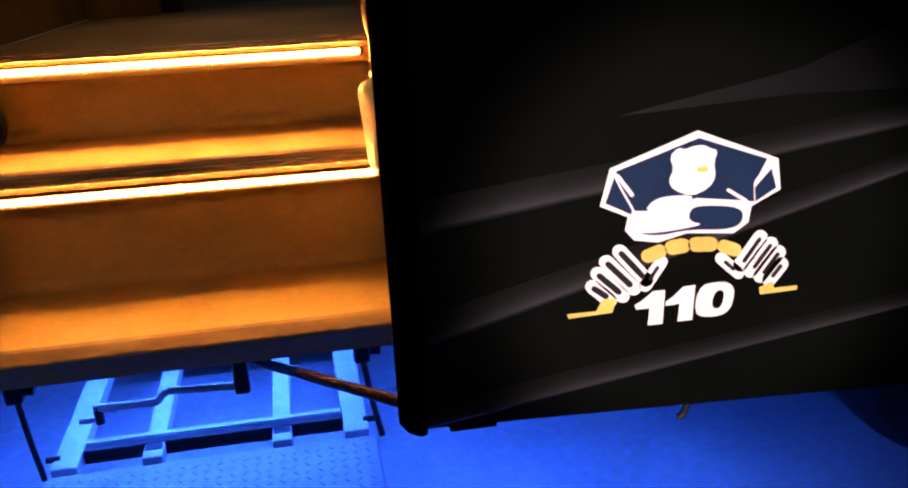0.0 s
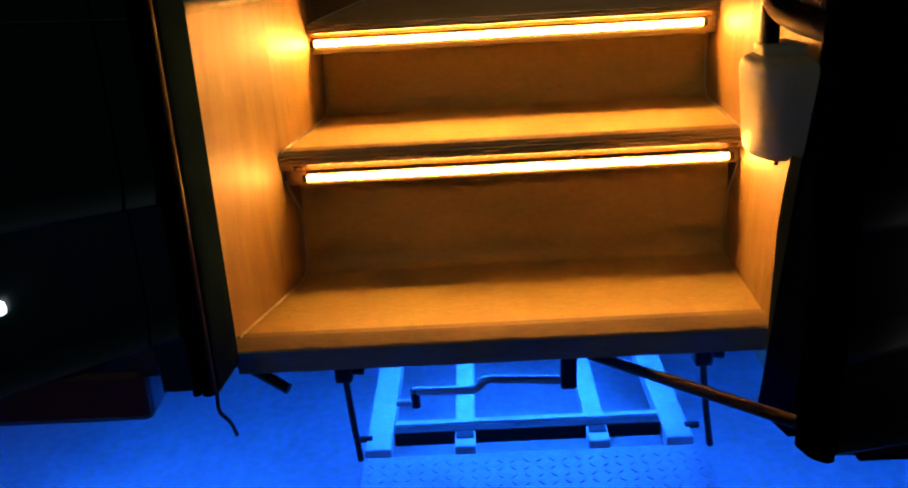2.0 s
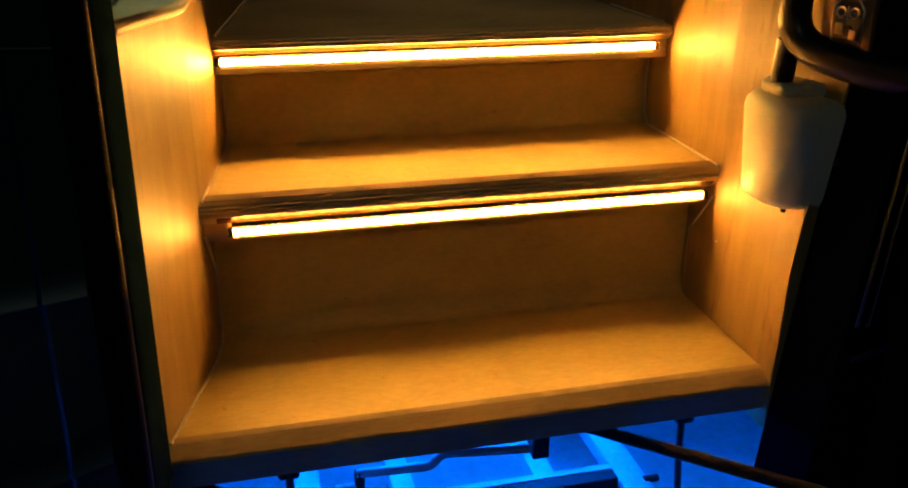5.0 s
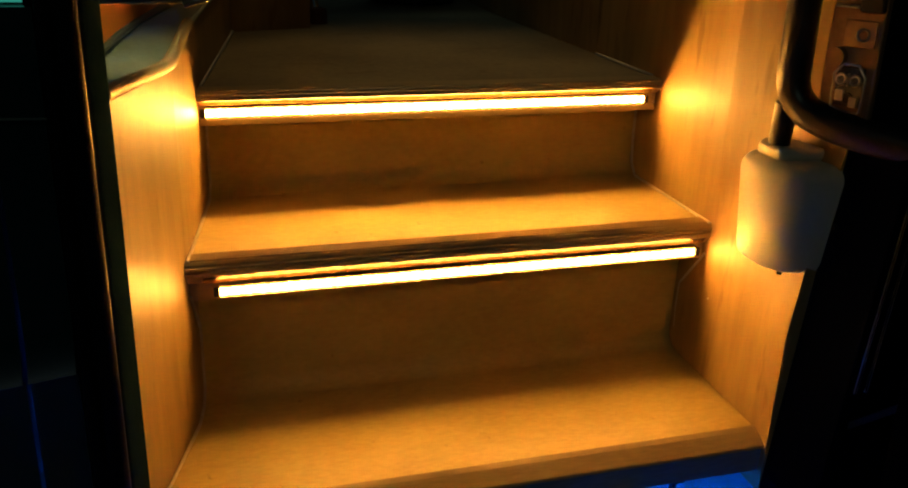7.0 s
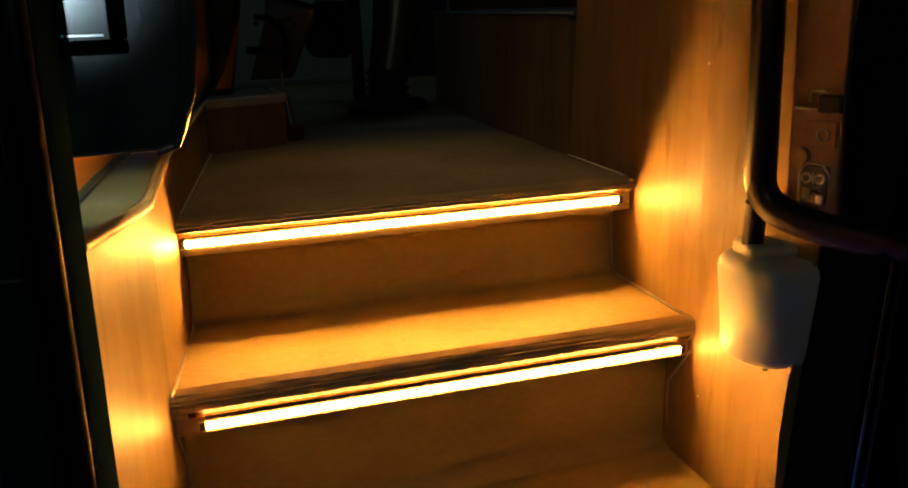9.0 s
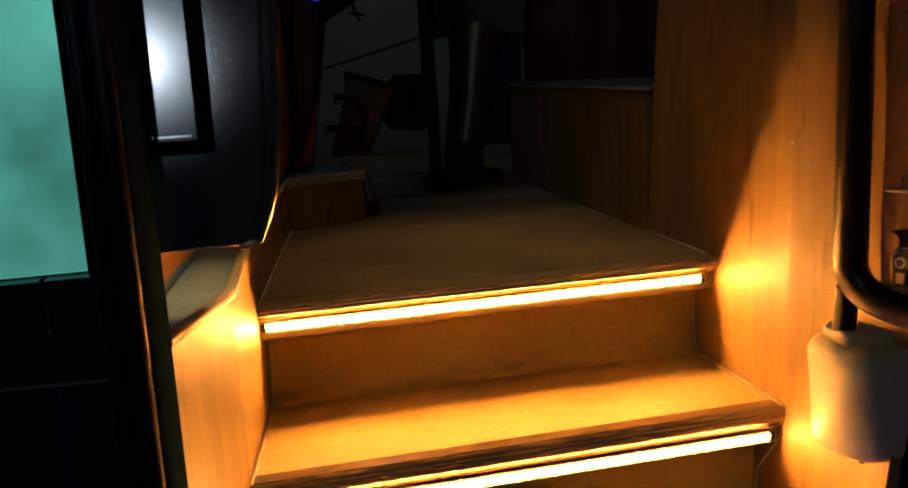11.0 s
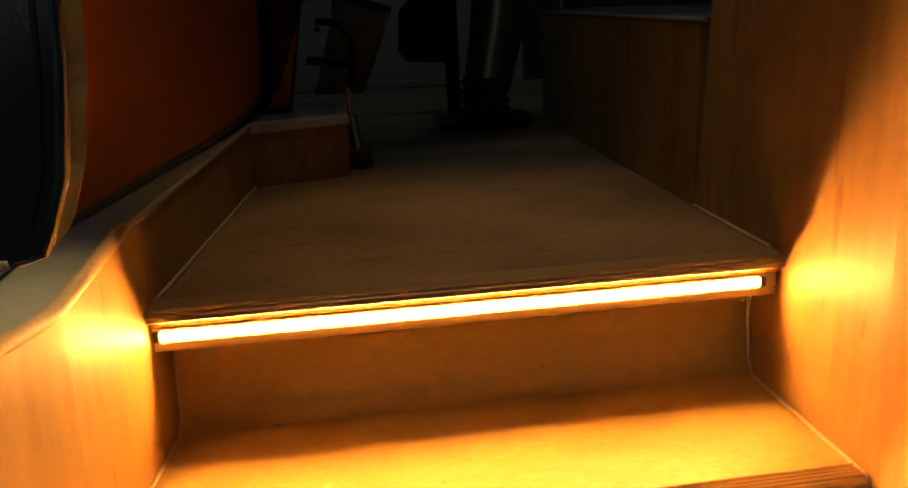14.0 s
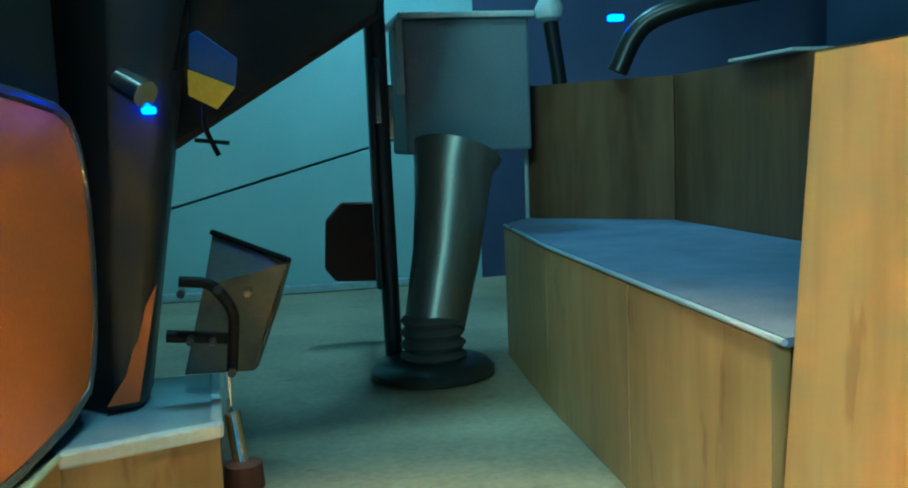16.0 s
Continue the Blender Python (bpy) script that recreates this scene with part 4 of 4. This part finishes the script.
ALONG, OUT = Vector((0.439, -0.898, 0)), Vector((-0.898, -0.439, 0))


def on_plate(u, z, out=0.0):
    """A point of the plate: u along it, z its height, out its distance in front."""
    return Vector((0.720, -0.181, z)) + ALONG * u + OUT * out


def slat(u0, u1, z0, z1, out0, out1, bevel=0.0):
    """A small block lying on the plate."""
    return prism([on_plate(u0, z0, out0), on_plate(u1, z0, out0), on_plate(u1, z1, out0), on_plate(u0, z1, out0)], OUT * (out1 - out0), bevel)


def hoop(u, z, r, wide, out):
    return tube([on_plate(u + r * math.cos(a), z + r * math.sin(a), out) for a in spread(0, 2 * math.pi, 17)], wide, 6)


part("base", prism([on_plate(0.003, 0.862), on_plate(0.056, 0.850), on_plate(0.062, 0.856), on_plate(0.064, 1.32), on_plate(0.0, 1.32), on_plate(0.0, 0.875)], OUT * -0.012, 0.003), BRONZE, plate)
lock = part("lock_plate", slat(0.019, 0.051, 0.880, 0.924, 0.0, 0.003, 0.001), DARK, plate, "dark lock plate")
part("lock_rim", tube([on_plate(u, z, 0.004) for u, z in smooth_loop([(0.017, 0.928), (0.017, 0.880), (0.021, 0.876), (0.049, 0.873), (0.053, 0.877), (0.053, 0.926)], 1) + [(0.017, 0.916)]], 0.0014, 6), METAL, lock, "bright rim", True)
for u in (0.026, 0.042):
    part("button_ring", hoop(u, 0.910, 0.0055, 0.0016, 0.0045), METAL, lock, "bright ring", True)
part("latch_bar", slat(0.033, 0.035, 0.903, 0.917, 0.003, 0.005), METAL, lock)
part("key_cover", slat(0.022, 0.032, 0.886, 0.899, 0.003, 0.007, 0.001), METAL, lock)
part("key_cover", slat(0.039, 0.048, 0.880, 0.892, 0.003, 0.007, 0.001), METAL, lock)
part("keyhole", tube([on_plate(0.036, 0.890, 0.002), on_plate(0.036, 0.890, 0.006)], 0.006, 14), BLACKSTEEL, lock, "", True)
part("knob", tube([on_plate(0.017, 0.934, 0.0), on_plate(0.017, 0.934, 0.010)], 0.0105, 18), BRONZE, plate, "", True)
part("upper_panel", slat(0.020, 0.056, 0.946, 0.976, 0.0, 0.003, 0.001), BRONZE, plate)
part("button_ring", hoop(0.042, 0.960, 0.0065, 0.0016, 0.004), METAL, plate, "bright ring", True)
part("ledge_bar", slat(0.006, 0.034, 0.988, 0.992, 0.0, 0.004, 0.001), METAL, plate)
part("catch", tube(rounded([on_plate(0.024, 0.997, 0.004), on_plate(0.026, 1.009, 0.005), on_plate(0.042, 1.010, 0.005)], 0.004), 0.002, 8), METAL, plate, "bright catch", True)
part("catch_block", slat(0.034, 0.062, 0.985, 1.006, 0.0, 0.008, 0.003), BLACKSTEEL, plate)

# ---- left side: grained console with a framed glass ----
console = thing("side_console", "black grained dash console with a framed glass inset", "console", (-0.1, 0.0, 0.99), kind="structure")
edge = [(0.020, 0.987), (0.040, 0.992), (0.047, 1.008), (0.058, 1.04), (0.066, 1.10), (0.073, 1.22), (0.076, 1.50), (0.070, 1.80)]
outline = [(-0.55, -0.140, 1.80), (-0.55, -0.140, 0.984)] + [(x, -0.140, z) for x, z in edge]
part("shell", prism(outline, (0, 0.05, 0), 0.004, 2), PLASTIC, console)
part("edge_bead", tube([(x - 0.004, -0.142, z) for x, z in edge], 0.004, 8), PLASTIC, console, "", True)
part("edge_bead", tube([(x - 0.017, -0.1405, z) for x, z in edge[2:]], 0.002, 8), PLASTIC, console, "", True)
part("inset_frame", join(box(-0.080, 0.002, -0.150, -0.141, 1.082, 1.096, 0.003), box(-0.014, 0.002, -0.150, -0.141, 1.096, 1.62, 0.003), box(-0.092, -0.078, -0.150, -0.141, 1.096, 1.62, 0.003)), RUBBER, console, "black inset frame")
part("inset_glass", box(-0.078, -0.014, -0.146, -0.1415, 1.096, 1.62), GLASS, console, "dark reflecting glass")
part("chrome_lip", box(-0.055, -0.018, -0.149, -0.145, 1.098, 1.102, 0.001), CHROME, console, "worn bright lip")

# ---- cab: plinth, dashboard side, post ----
plinth = thing("dash_plinth", "light wood plinth with a silver edge strip", "plinth", (0.2, 0.95, FLOOR), kind="structure")
foot = [(0.112, 0.835), (0.276, 0.890), (0.262, 1.15), (-0.3, 1.15), (-0.3, 0.860), (0.095, 0.860)]
part("base", prism([(x, y, FLOOR - 0.002) for x, y in foot], (0, 0, 0.100)), WOOD, plinth)
part("top", prism([(x, y, FLOOR + 0.0985) for x, y in foot], (0, 0, 0.006)), BLUEGREY, plinth, "silver-grey top")
part("edge_strip", prism([(0.110, 0.828, FLOOR + 0.090), (0.281, 0.885, FLOOR + 0.090), (0.281, 0.905, FLOOR + 0.090), (0.110, 0.846, FLOOR + 0.090)], (0, 0, 0.0175), 0.003), SILVER_EDGE, plinth, "silver edge strip")
part("edge_strip", prism([(0.281, 0.886, FLOOR + 0.090), (0.267, 1.15, FLOOR + 0.090), (0.255, 1.15, FLOOR + 0.090), (0.265, 0.905, FLOOR + 0.090)], (0, 0, 0.0175), 0.003), SILVER_EDGE, plinth, "silver edge strip")

dash = thing("dashboard", "dark moulded dashboard with an orange side panel", "dashboard", (0.0, 0.9, 0.95), kind="structure")


def on_side(y, z, out=0.0):
    """A point of the dashboard's side face."""
    x = -0.034 + (y - 0.22) * 0.215
    return Vector((x + out * 0.978, y - out * 0.210, z))


side_outline = [(-0.08, 0.915), (0.16, 0.938), (0.97, 0.944), (0.985, 1.02), (0.99, 1.30), (0.99, 1.78), (-0.08, 1.78)]
part("side_shell", prism([on_side(y, z, -0.02) for y, z in side_outline], on_side(0, 0, -0.30) - on_side(0, 0, -0.02)), DARK, dash)
insert = smooth_loop([(-0.075, 0.922), (-0.06, 0.922), (0.14, 0.944), (0.91, 0.955), (0.972, 1.05), (0.975, 1.285), (0.88, 1.325), (-0.075, 1.37)], 2)
part("orange_panel", prism([on_side(y, z, -0.019) for y, z in insert], on_side(0, 0, 0.008) - on_side(0, 0, -0.019)), ORANGE, dash, "orange trim panel")
part("panel_rim", tube([on_side(y, z, 0.004) for y, z in smooth_loop([(-0.08, 0.917), (-0.06, 0.917), (0.14, 0.938), (0.915, 0.948), (0.980, 1.05), (0.983, 1.292), (0.88, 1.333), (-0.08, 1.378)], 2)], 0.007, 8), RIM, dash, "satin grey rim", True)
post = [(0.136, 0.988), (0.148, 0.979), (0.172, 0.986), (0.184, 1.01), (0.183, 1.09), (0.03, 1.09)]
shell = prism([(x, y, 0.9425) for x, y in post], (0.0, 0, 0.85), 0.012, 3)
for v in shell.verts:
    v.co.x += (0.062 if v.co.x > 0.160 else 0.022) * max(0, v.co.z - 0.95) / 0.37
part("corner_post", shell, DARK, dash, "rounded dark corner post", True)
# orange reflection on the post, painted as a flat patch
part("post_reflection", prism([(0.140, 0.972, 0.955), (0.176, 0.985, 0.955), (0.207, 0.993, 1.10), (0.190, 0.989, 1.07), (0.164, 0.980, 0.99)], (0, 0.010, 0)), ORANGE, dash, "orange patch painted as a reflection")
part("underside", prism([(-0.4, 1.06, 1.26), (0.232, 1.06, 1.262), (0.515, 1.06, 1.432), (0.62, 1.06, 1.78), (-0.4, 1.06, 1.78)], (0, 0.5, 0.05), 0.01), BLACKSTEEL, dash, "dark dashboard underside")
part("pull", prism([on_side(0.50, 1.285, 0.008), on_side(0.57, 1.280, 0.008), on_side(0.59, 1.30, 0.008), on_side(0.59, 1.40, 0.008), on_side(0.50, 1.40, 0.008)], on_side(0, 0, 0.016) - on_side(0, 0, 0)), RUBBER_SHINE, dash, "black pull recess")
for y in (0.525, 0.55):
    part("pull_bar", tube([on_side(y, 1.295, 0.026), on_side(y, 1.39, 0.026)], 0.005, 10), CHROME, dash, "chrome bar", True)
part("knob", tube([(0.186, 0.988, 1.352), (0.216, 0.960, 1.332)], 0.017, 18), CHROME, dash, "chrome knob", True)
# blue reflection below the knob, made as a small glowing block
part("indicator", box(0.208, 0.224, 0.966, 0.990, 1.310, 1.319, 0.003), BLUE_SPECK, dash, "blue reflection made as a small glowing block")

tag = thing("hanging_tag", "blue and yellow cloth tag on a dark cord", "tag", (0.30, 0.90, 1.32))
part("blue_half", prism([(0.285, 0.905, 1.362), (0.336, 0.900, 1.340), (0.340, 0.902, 1.372), (0.298, 0.905, 1.405), (0.288, 0.905, 1.400)], (0, 0.006, 0), 0.0015), BLUE_CLOTH, tag)
part("yellow_half", prism([(0.283, 0.904, 1.332), (0.314, 0.902, 1.315), (0.336, 0.899, 1.3395), (0.284, 0.904, 1.3615)], (0, 0.006, 0), 0.0015), YELLOW_CLOTH, tag)
part("cord", tube(rounded([(0.300, 0.91, 1.325), (0.298, 0.91, 1.295), (0.312, 0.91, 1.262)], 0.01), 0.003, 8), BLACKSTEEL, tag, "", True)
part("cord", tube([(0.286, 0.91, 1.281), (0.325, 0.91, 1.276)], 0.0025, 8), BLACKSTEEL, tag, "", True)
part("cord", tube([(0.27, 0.91, 1.36), (0.29, 0.91, 1.44)], 0.003, 8), BLACKSTEEL, tag, "", True)

tag.location = (0.285, 0.90, 1.315)

pedal = thing("pedal_unit", "grey steel pedal plate with linkages and a rod", "pedal", (0.30, 1.0, FLOOR))
panel_ = part("plate", prism([(0.274, 1.07, 1.152), (0.370, 0.985, 1.118), (0.352, 1.005, 1.06), (0.318, 1.05, 0.965), (0.225, 1.06, 0.965), (0.262, 1.02, 1.09)], (0.006, 0.022, 0.0), 0.003), STEEL_PLATE, pedal)
part("plate_edge", tube([(0.274, 1.068, 1.155), (0.372, 0.983, 1.120)], 0.004, 8), BLACKSTEEL, panel_, "", True)
link_ = part("lever", tube(rounded([(0.236, 0.975, 1.104), (0.275, 0.972, 1.100), (0.300, 0.972, 1.062), (0.292, 0.975, 0.985)], 0.015), 0.007, 10), BLACKSTEEL, pedal, "", True)
for x, z in ((0.282, 1.092), (0.318, 1.085), (0.238, 1.09), (0.245, 1.03), (0.272, 1.028), (0.292, 0.986)):
    part("bolt", tube([(x, 0.978, z), (x, 0.960, z)], 0.0055, 8), BLACK_RING, link_, "bright bolt head", True)
part("crossbar", tube([(0.215, 0.985, 1.035), (0.300, 0.985, 1.025)], 0.008, 10), BLACKSTEEL, pedal, "", True)
rod_ = part("push_rod", tube([(0.286, 0.98, 0.985), (0.286, 0.985, 0.92)], 0.004, 8), CHROME, pedal, "", True)
part("sleeve", tube([(0.288, 0.980, 0.932), (0.296, 0.968, 0.868)], 0.0105, 12), CHROME, rod_, "bright sleeve", True)
part("rod_foot", turned([(0.012, FLOOR + 0.034), (0.024, FLOOR + 0.030), (0.026, FLOOR - 0.001)], (0.298, 0.965), 16), BROWN, rod_, "brown rubber foot", True)

# ---- cab: far lining, columns, brake pedal ----
lower = thing("lower_cover", "pale teal cover panel low on the driver's side", "cover panel", (0.4, 2.5, FLOOR), kind="structure")
part("panel", prism([(-0.3, 2.50, 0.862), (0.80, 2.50, 0.862), (0.80, 2.50, 1.286), (-0.3, 2.50, 0.998)], (0, 0.045, 0)), WALLWHITE, lower)
part("panel", prism([(-0.3, 2.50, 1.006), (0.80, 2.50, 1.294), (0.80, 2.50, 1.90), (-0.3, 2.50, 1.90)], (0, 0.045, 0)), WALLWHITE, lower)
part("skirting", box(-0.3, 0.80, 2.485, 2.545, FLOOR - 0.001, 0.8605, 0.003), PALE, lower, "pale skirting lip")

column = thing("steering_column", "stainless steering column with ribbed boot and flange", "steering column", (0.635, 1.44, FLOOR))
part("flange", turned([(0.098, FLOOR - 0.001), (0.113, FLOOR + 0.004), (0.115, FLOOR + 0.014), (0.102, FLOOR + 0.026), (0.062, FLOOR + 0.032)], (0.630, 1.43)), BLACK_RING, column, "dark flange ring", True)
ribs = []
for k in range(4):
    z = FLOOR + 0.028 + k * 0.022
    ribs += [(0.056 - 0.001 * k, z), (0.062 - 0.001 * k, z + 0.008), (0.056 - 0.001 * k, z + 0.014), (0.048, z + 0.018)]
part("boot", turned(ribs, (0.634, 1.435)), BOOT, column, "ribbed rubber boot", True)
part("column_tube", tube([(0.640, 1.44, 0.93), (0.672, 1.47, 1.05), (0.688, 1.485, 1.14), (0.698, 1.495, 1.21), (0.708, 1.505, 1.2395)], 0.06, 36, [0.056, 0.063, 0.068, 0.074, 0.086]), STEEL, column, "shiny stainless tube", True)
rail = thing("upright_rail", "dark upright rail with bright clamps by the column", "rail", (0.57, 1.52, FLOOR))
part("shaft", tube([(0.574, 1.53, FLOOR - 0.001), (0.570, 1.53, 1.22), (0.570, 1.53, 1.90)], 0.017, 14), DARK, rail, "dark shaft", True)
part("rail_flat", box(0.546, 0.556, 1.50, 1.53, 0.99, 1.90, 0.003), DARK, rail)
for x, z0, z1 in ((0.562, 1.30, 1.42), (0.586, 1.27, 1.37)):
    part("clamp_bar", box(x - 0.006, x + 0.006, 1.497, 1.507, z0, z1, 0.003), CHROME, rail, "bright bar")

hood = thing("column_box", "grey box with a pale top edge behind the steering shaft", "box", (0.76, 1.58, 1.25))
part("body", box(0.614, 0.856, 1.50, 1.68, 1.240, 1.488, 0.006), GREY, hood)
part("top_edge", box(0.606, 0.866, 1.49, 1.69, 1.4885, 1.500, 0.003), PALE, hood, "pale top edge")
part("side_strip", box(0.600, 0.613, 1.492, 1.502, 1.35, 1.488, 0.002), PALE, hood, "pale side strip")

brake = thing("brake_pedal", "brown rubber brake pedal with cut corners", "pedal", (0.53, 1.77, 1.0))
octagon = [(0.489, 0.972), (0.590, 0.966), (0.612, 0.990), (0.614, 1.115), (0.594, 1.138), (0.508, 1.142), (0.473, 1.105), (0.466, 1.000)]
part("pad", prism([(x, 1.76, z) for x, z in octagon], (0, 0.02, 0), 0.005), BROWN, brake)
part("pad_arm", tube(rounded([(0.545, 1.78, 1.06), (0.575, 1.80, 1.06), (0.575, 1.54, 1.09)], 0.02), 0.012, 10), BLACKSTEEL, brake, "", True)

# ---- cab: low cabinet, back panel, seat ----
cabinet = thing("low_cabinet", "wood-fronted low cabinet with a blue-grey carpet top", "cabinet", (0.9, 1.0, FLOOR), kind="structure")
fronts = [(0.740, 0.470), (0.752, 0.80), (0.768, 1.16), (0.800, 1.52)]
for (ax, ay), (bx, by) in zip(fronts, fronts[1:]):
    part("front_board", prism([(ax, ay + 0.0015, FLOOR - 0.001), (bx, by - 0.0015, FLOOR - 0.001), (bx + 0.018, by - 0.0015, FLOOR - 0.001), (ax + 0.018, ay + 0.0015, FLOOR - 0.001)], (0, 0, 0.252)), WOOD, cabinet)
part("joint_cover", prism([(0.752 - 0.001, 0.797, FLOOR), (0.752 - 0.001, 0.803, FLOOR), (0.756, 0.803, FLOOR), (0.756, 0.797, FLOOR)], (0, 0, 0.25)), WOOD, cabinet, "pale joint strip")
top = [(0.7385, 0.448), (0.754, 0.80), (0.770, 1.16), (0.805, 1.53), (0.88, 1.62), (1.10, 1.40), (1.10, 0.448)]
part("top", prism([(x, y, FLOOR + 0.252) for x, y in top], (0, 0, 0.008)), CARPET, cabinet, "blue-grey carpet top")
part("edge_trim", tube([(x - 0.001, y, FLOOR + 0.256) for x, y in top[:5]], 0.0032, 8), BLUEGREY, cabinet, "pale edge trim", True)
part("end_board", prism([(0.800, 1.522, FLOOR), (0.88, 1.615, FLOOR), (0.895, 1.60, FLOOR), (0.815, 1.507, FLOOR)], (0, 0, 0.25)), WOOD, cabinet)

panel = thing("seat_partition", "wood partition coloured darker for its shade, behind the carpeted shelf", "partition", (1.0, 1.2, FLOOR), kind="structure")
backs = [(1.105, 0.36), (1.105, 0.86), (1.105, 1.405), (0.885, 1.630)]
for (ax, ay), (bx, by) in zip(backs, backs[1:]):
    way = Vector((bx - ax, by - ay, 0)).normalized() * 0.0015
    side_ = Vector((way.y, -way.x, 0)).normalized() * 0.02
    a_, b_ = Vector((ax, ay, FLOOR - 0.001)) + way, Vector((bx, by, FLOOR - 0.001)) - way
    part("board", prism([a_, b_, b_ + side_, a_ + side_], (0, 0, 0.530)), SHADED_WOOD, panel)
part("end_trim", tube([(0.880, 1.628, FLOOR), (0.880, 1.628, FLOOR + 0.530)], 0.0045, 8), PALE, panel, "pale end trim", True)

paper = part("paper_sheet", box(1.08, 1.30, 0.98, 1.16, FLOOR + 0.530, FLOOR + 0.535, 0.001), PALE, None)
tagged(paper, "pale folded paper lying on the wood partition", "paper")
seat = thing("driver_seat", "dark cloth driver's seat with a black armrest", "seat", (1.55, 1.75, FLOOR))
part("pedestal", box(1.40, 1.80, 1.55, 1.95, FLOOR - 0.001, 1.25, 0.02), BLACKSTEEL, seat)
part("cushion", box(1.32, 1.86, 1.42, 2.02, 1.255, 1.40, 0.04, 4), SEAT_CLOTH, seat, smooth=True)
part("backrest", box(1.80, 1.96, 1.44, 2.0, 1.41, 2.05, 0.05, 4), SEAT_CLOTH, seat, smooth=True)
part("armrest", tube(rounded([(1.86, 1.40, 1.58), (1.45, 1.38, 1.545), (1.15, 1.42, 1.50), (1.06, 1.46, 1.47), (1.02, 1.47, 1.38)], 0.05), 0.02, 12), RUBBER_SHINE, seat, "black armrest", True)
lever = thing("gear_lever", "black gear lever with a pale round knob", "gear lever", (1.0, 1.68, 1.35))
part("stick", tube(rounded([(0.985, 1.70, FLOOR), (0.985, 1.70, 1.36), (0.97, 1.72, 1.52)], 0.05), 0.016, 12), BLACKSTEEL, lever, "", True)
part("knob", turned([(0.008, 1.50), (0.028, 1.515), (0.032, 1.535), (0.022, 1.555), (0.004, 1.562)], (0.97, 1.72), 20), PALE, lever, "pale knob", True)
lamp = part("indicator_lamp", box(1.02, 1.05, 1.50, 1.52, 1.480, 1.492, 0.004), BLUE_SPECK, None)
tagged(lamp, "small glowing blue reflection made as a small glowing block by the armrest", "indicator lamp")
bench = thing("front_bench", "dark blue seat behind the wood lining", "seat", (1.3, 0.1, FLOOR))
part("cushion", box(0.90, 1.60, -0.10, 0.55, 1.02, 1.20, 0.04, 4), SEAT_CLOTH, bench, smooth=True)
part("backrest", box(1.55, 1.72, -0.10, 0.55, 1.205, 1.85, 0.05, 4), BLUE_CLOTH, bench, "blue backrest", True)
part("base", box(0.95, 1.65, -0.08, 0.35, FLOOR - 0.001, 1.015, 0.01), BLACKSTEEL, bench)
marker = part("side_marker", turned([(0.003, 0.543), (0.007, 0.546), (0.008, 0.553), (0.007, 0.560), (0.003, 0.563)], (-0.332, SKIN - 0.004), 16), LENS, None, "", True)
tagged(marker, "small white glowing side marker on the flank", "marker lamp")
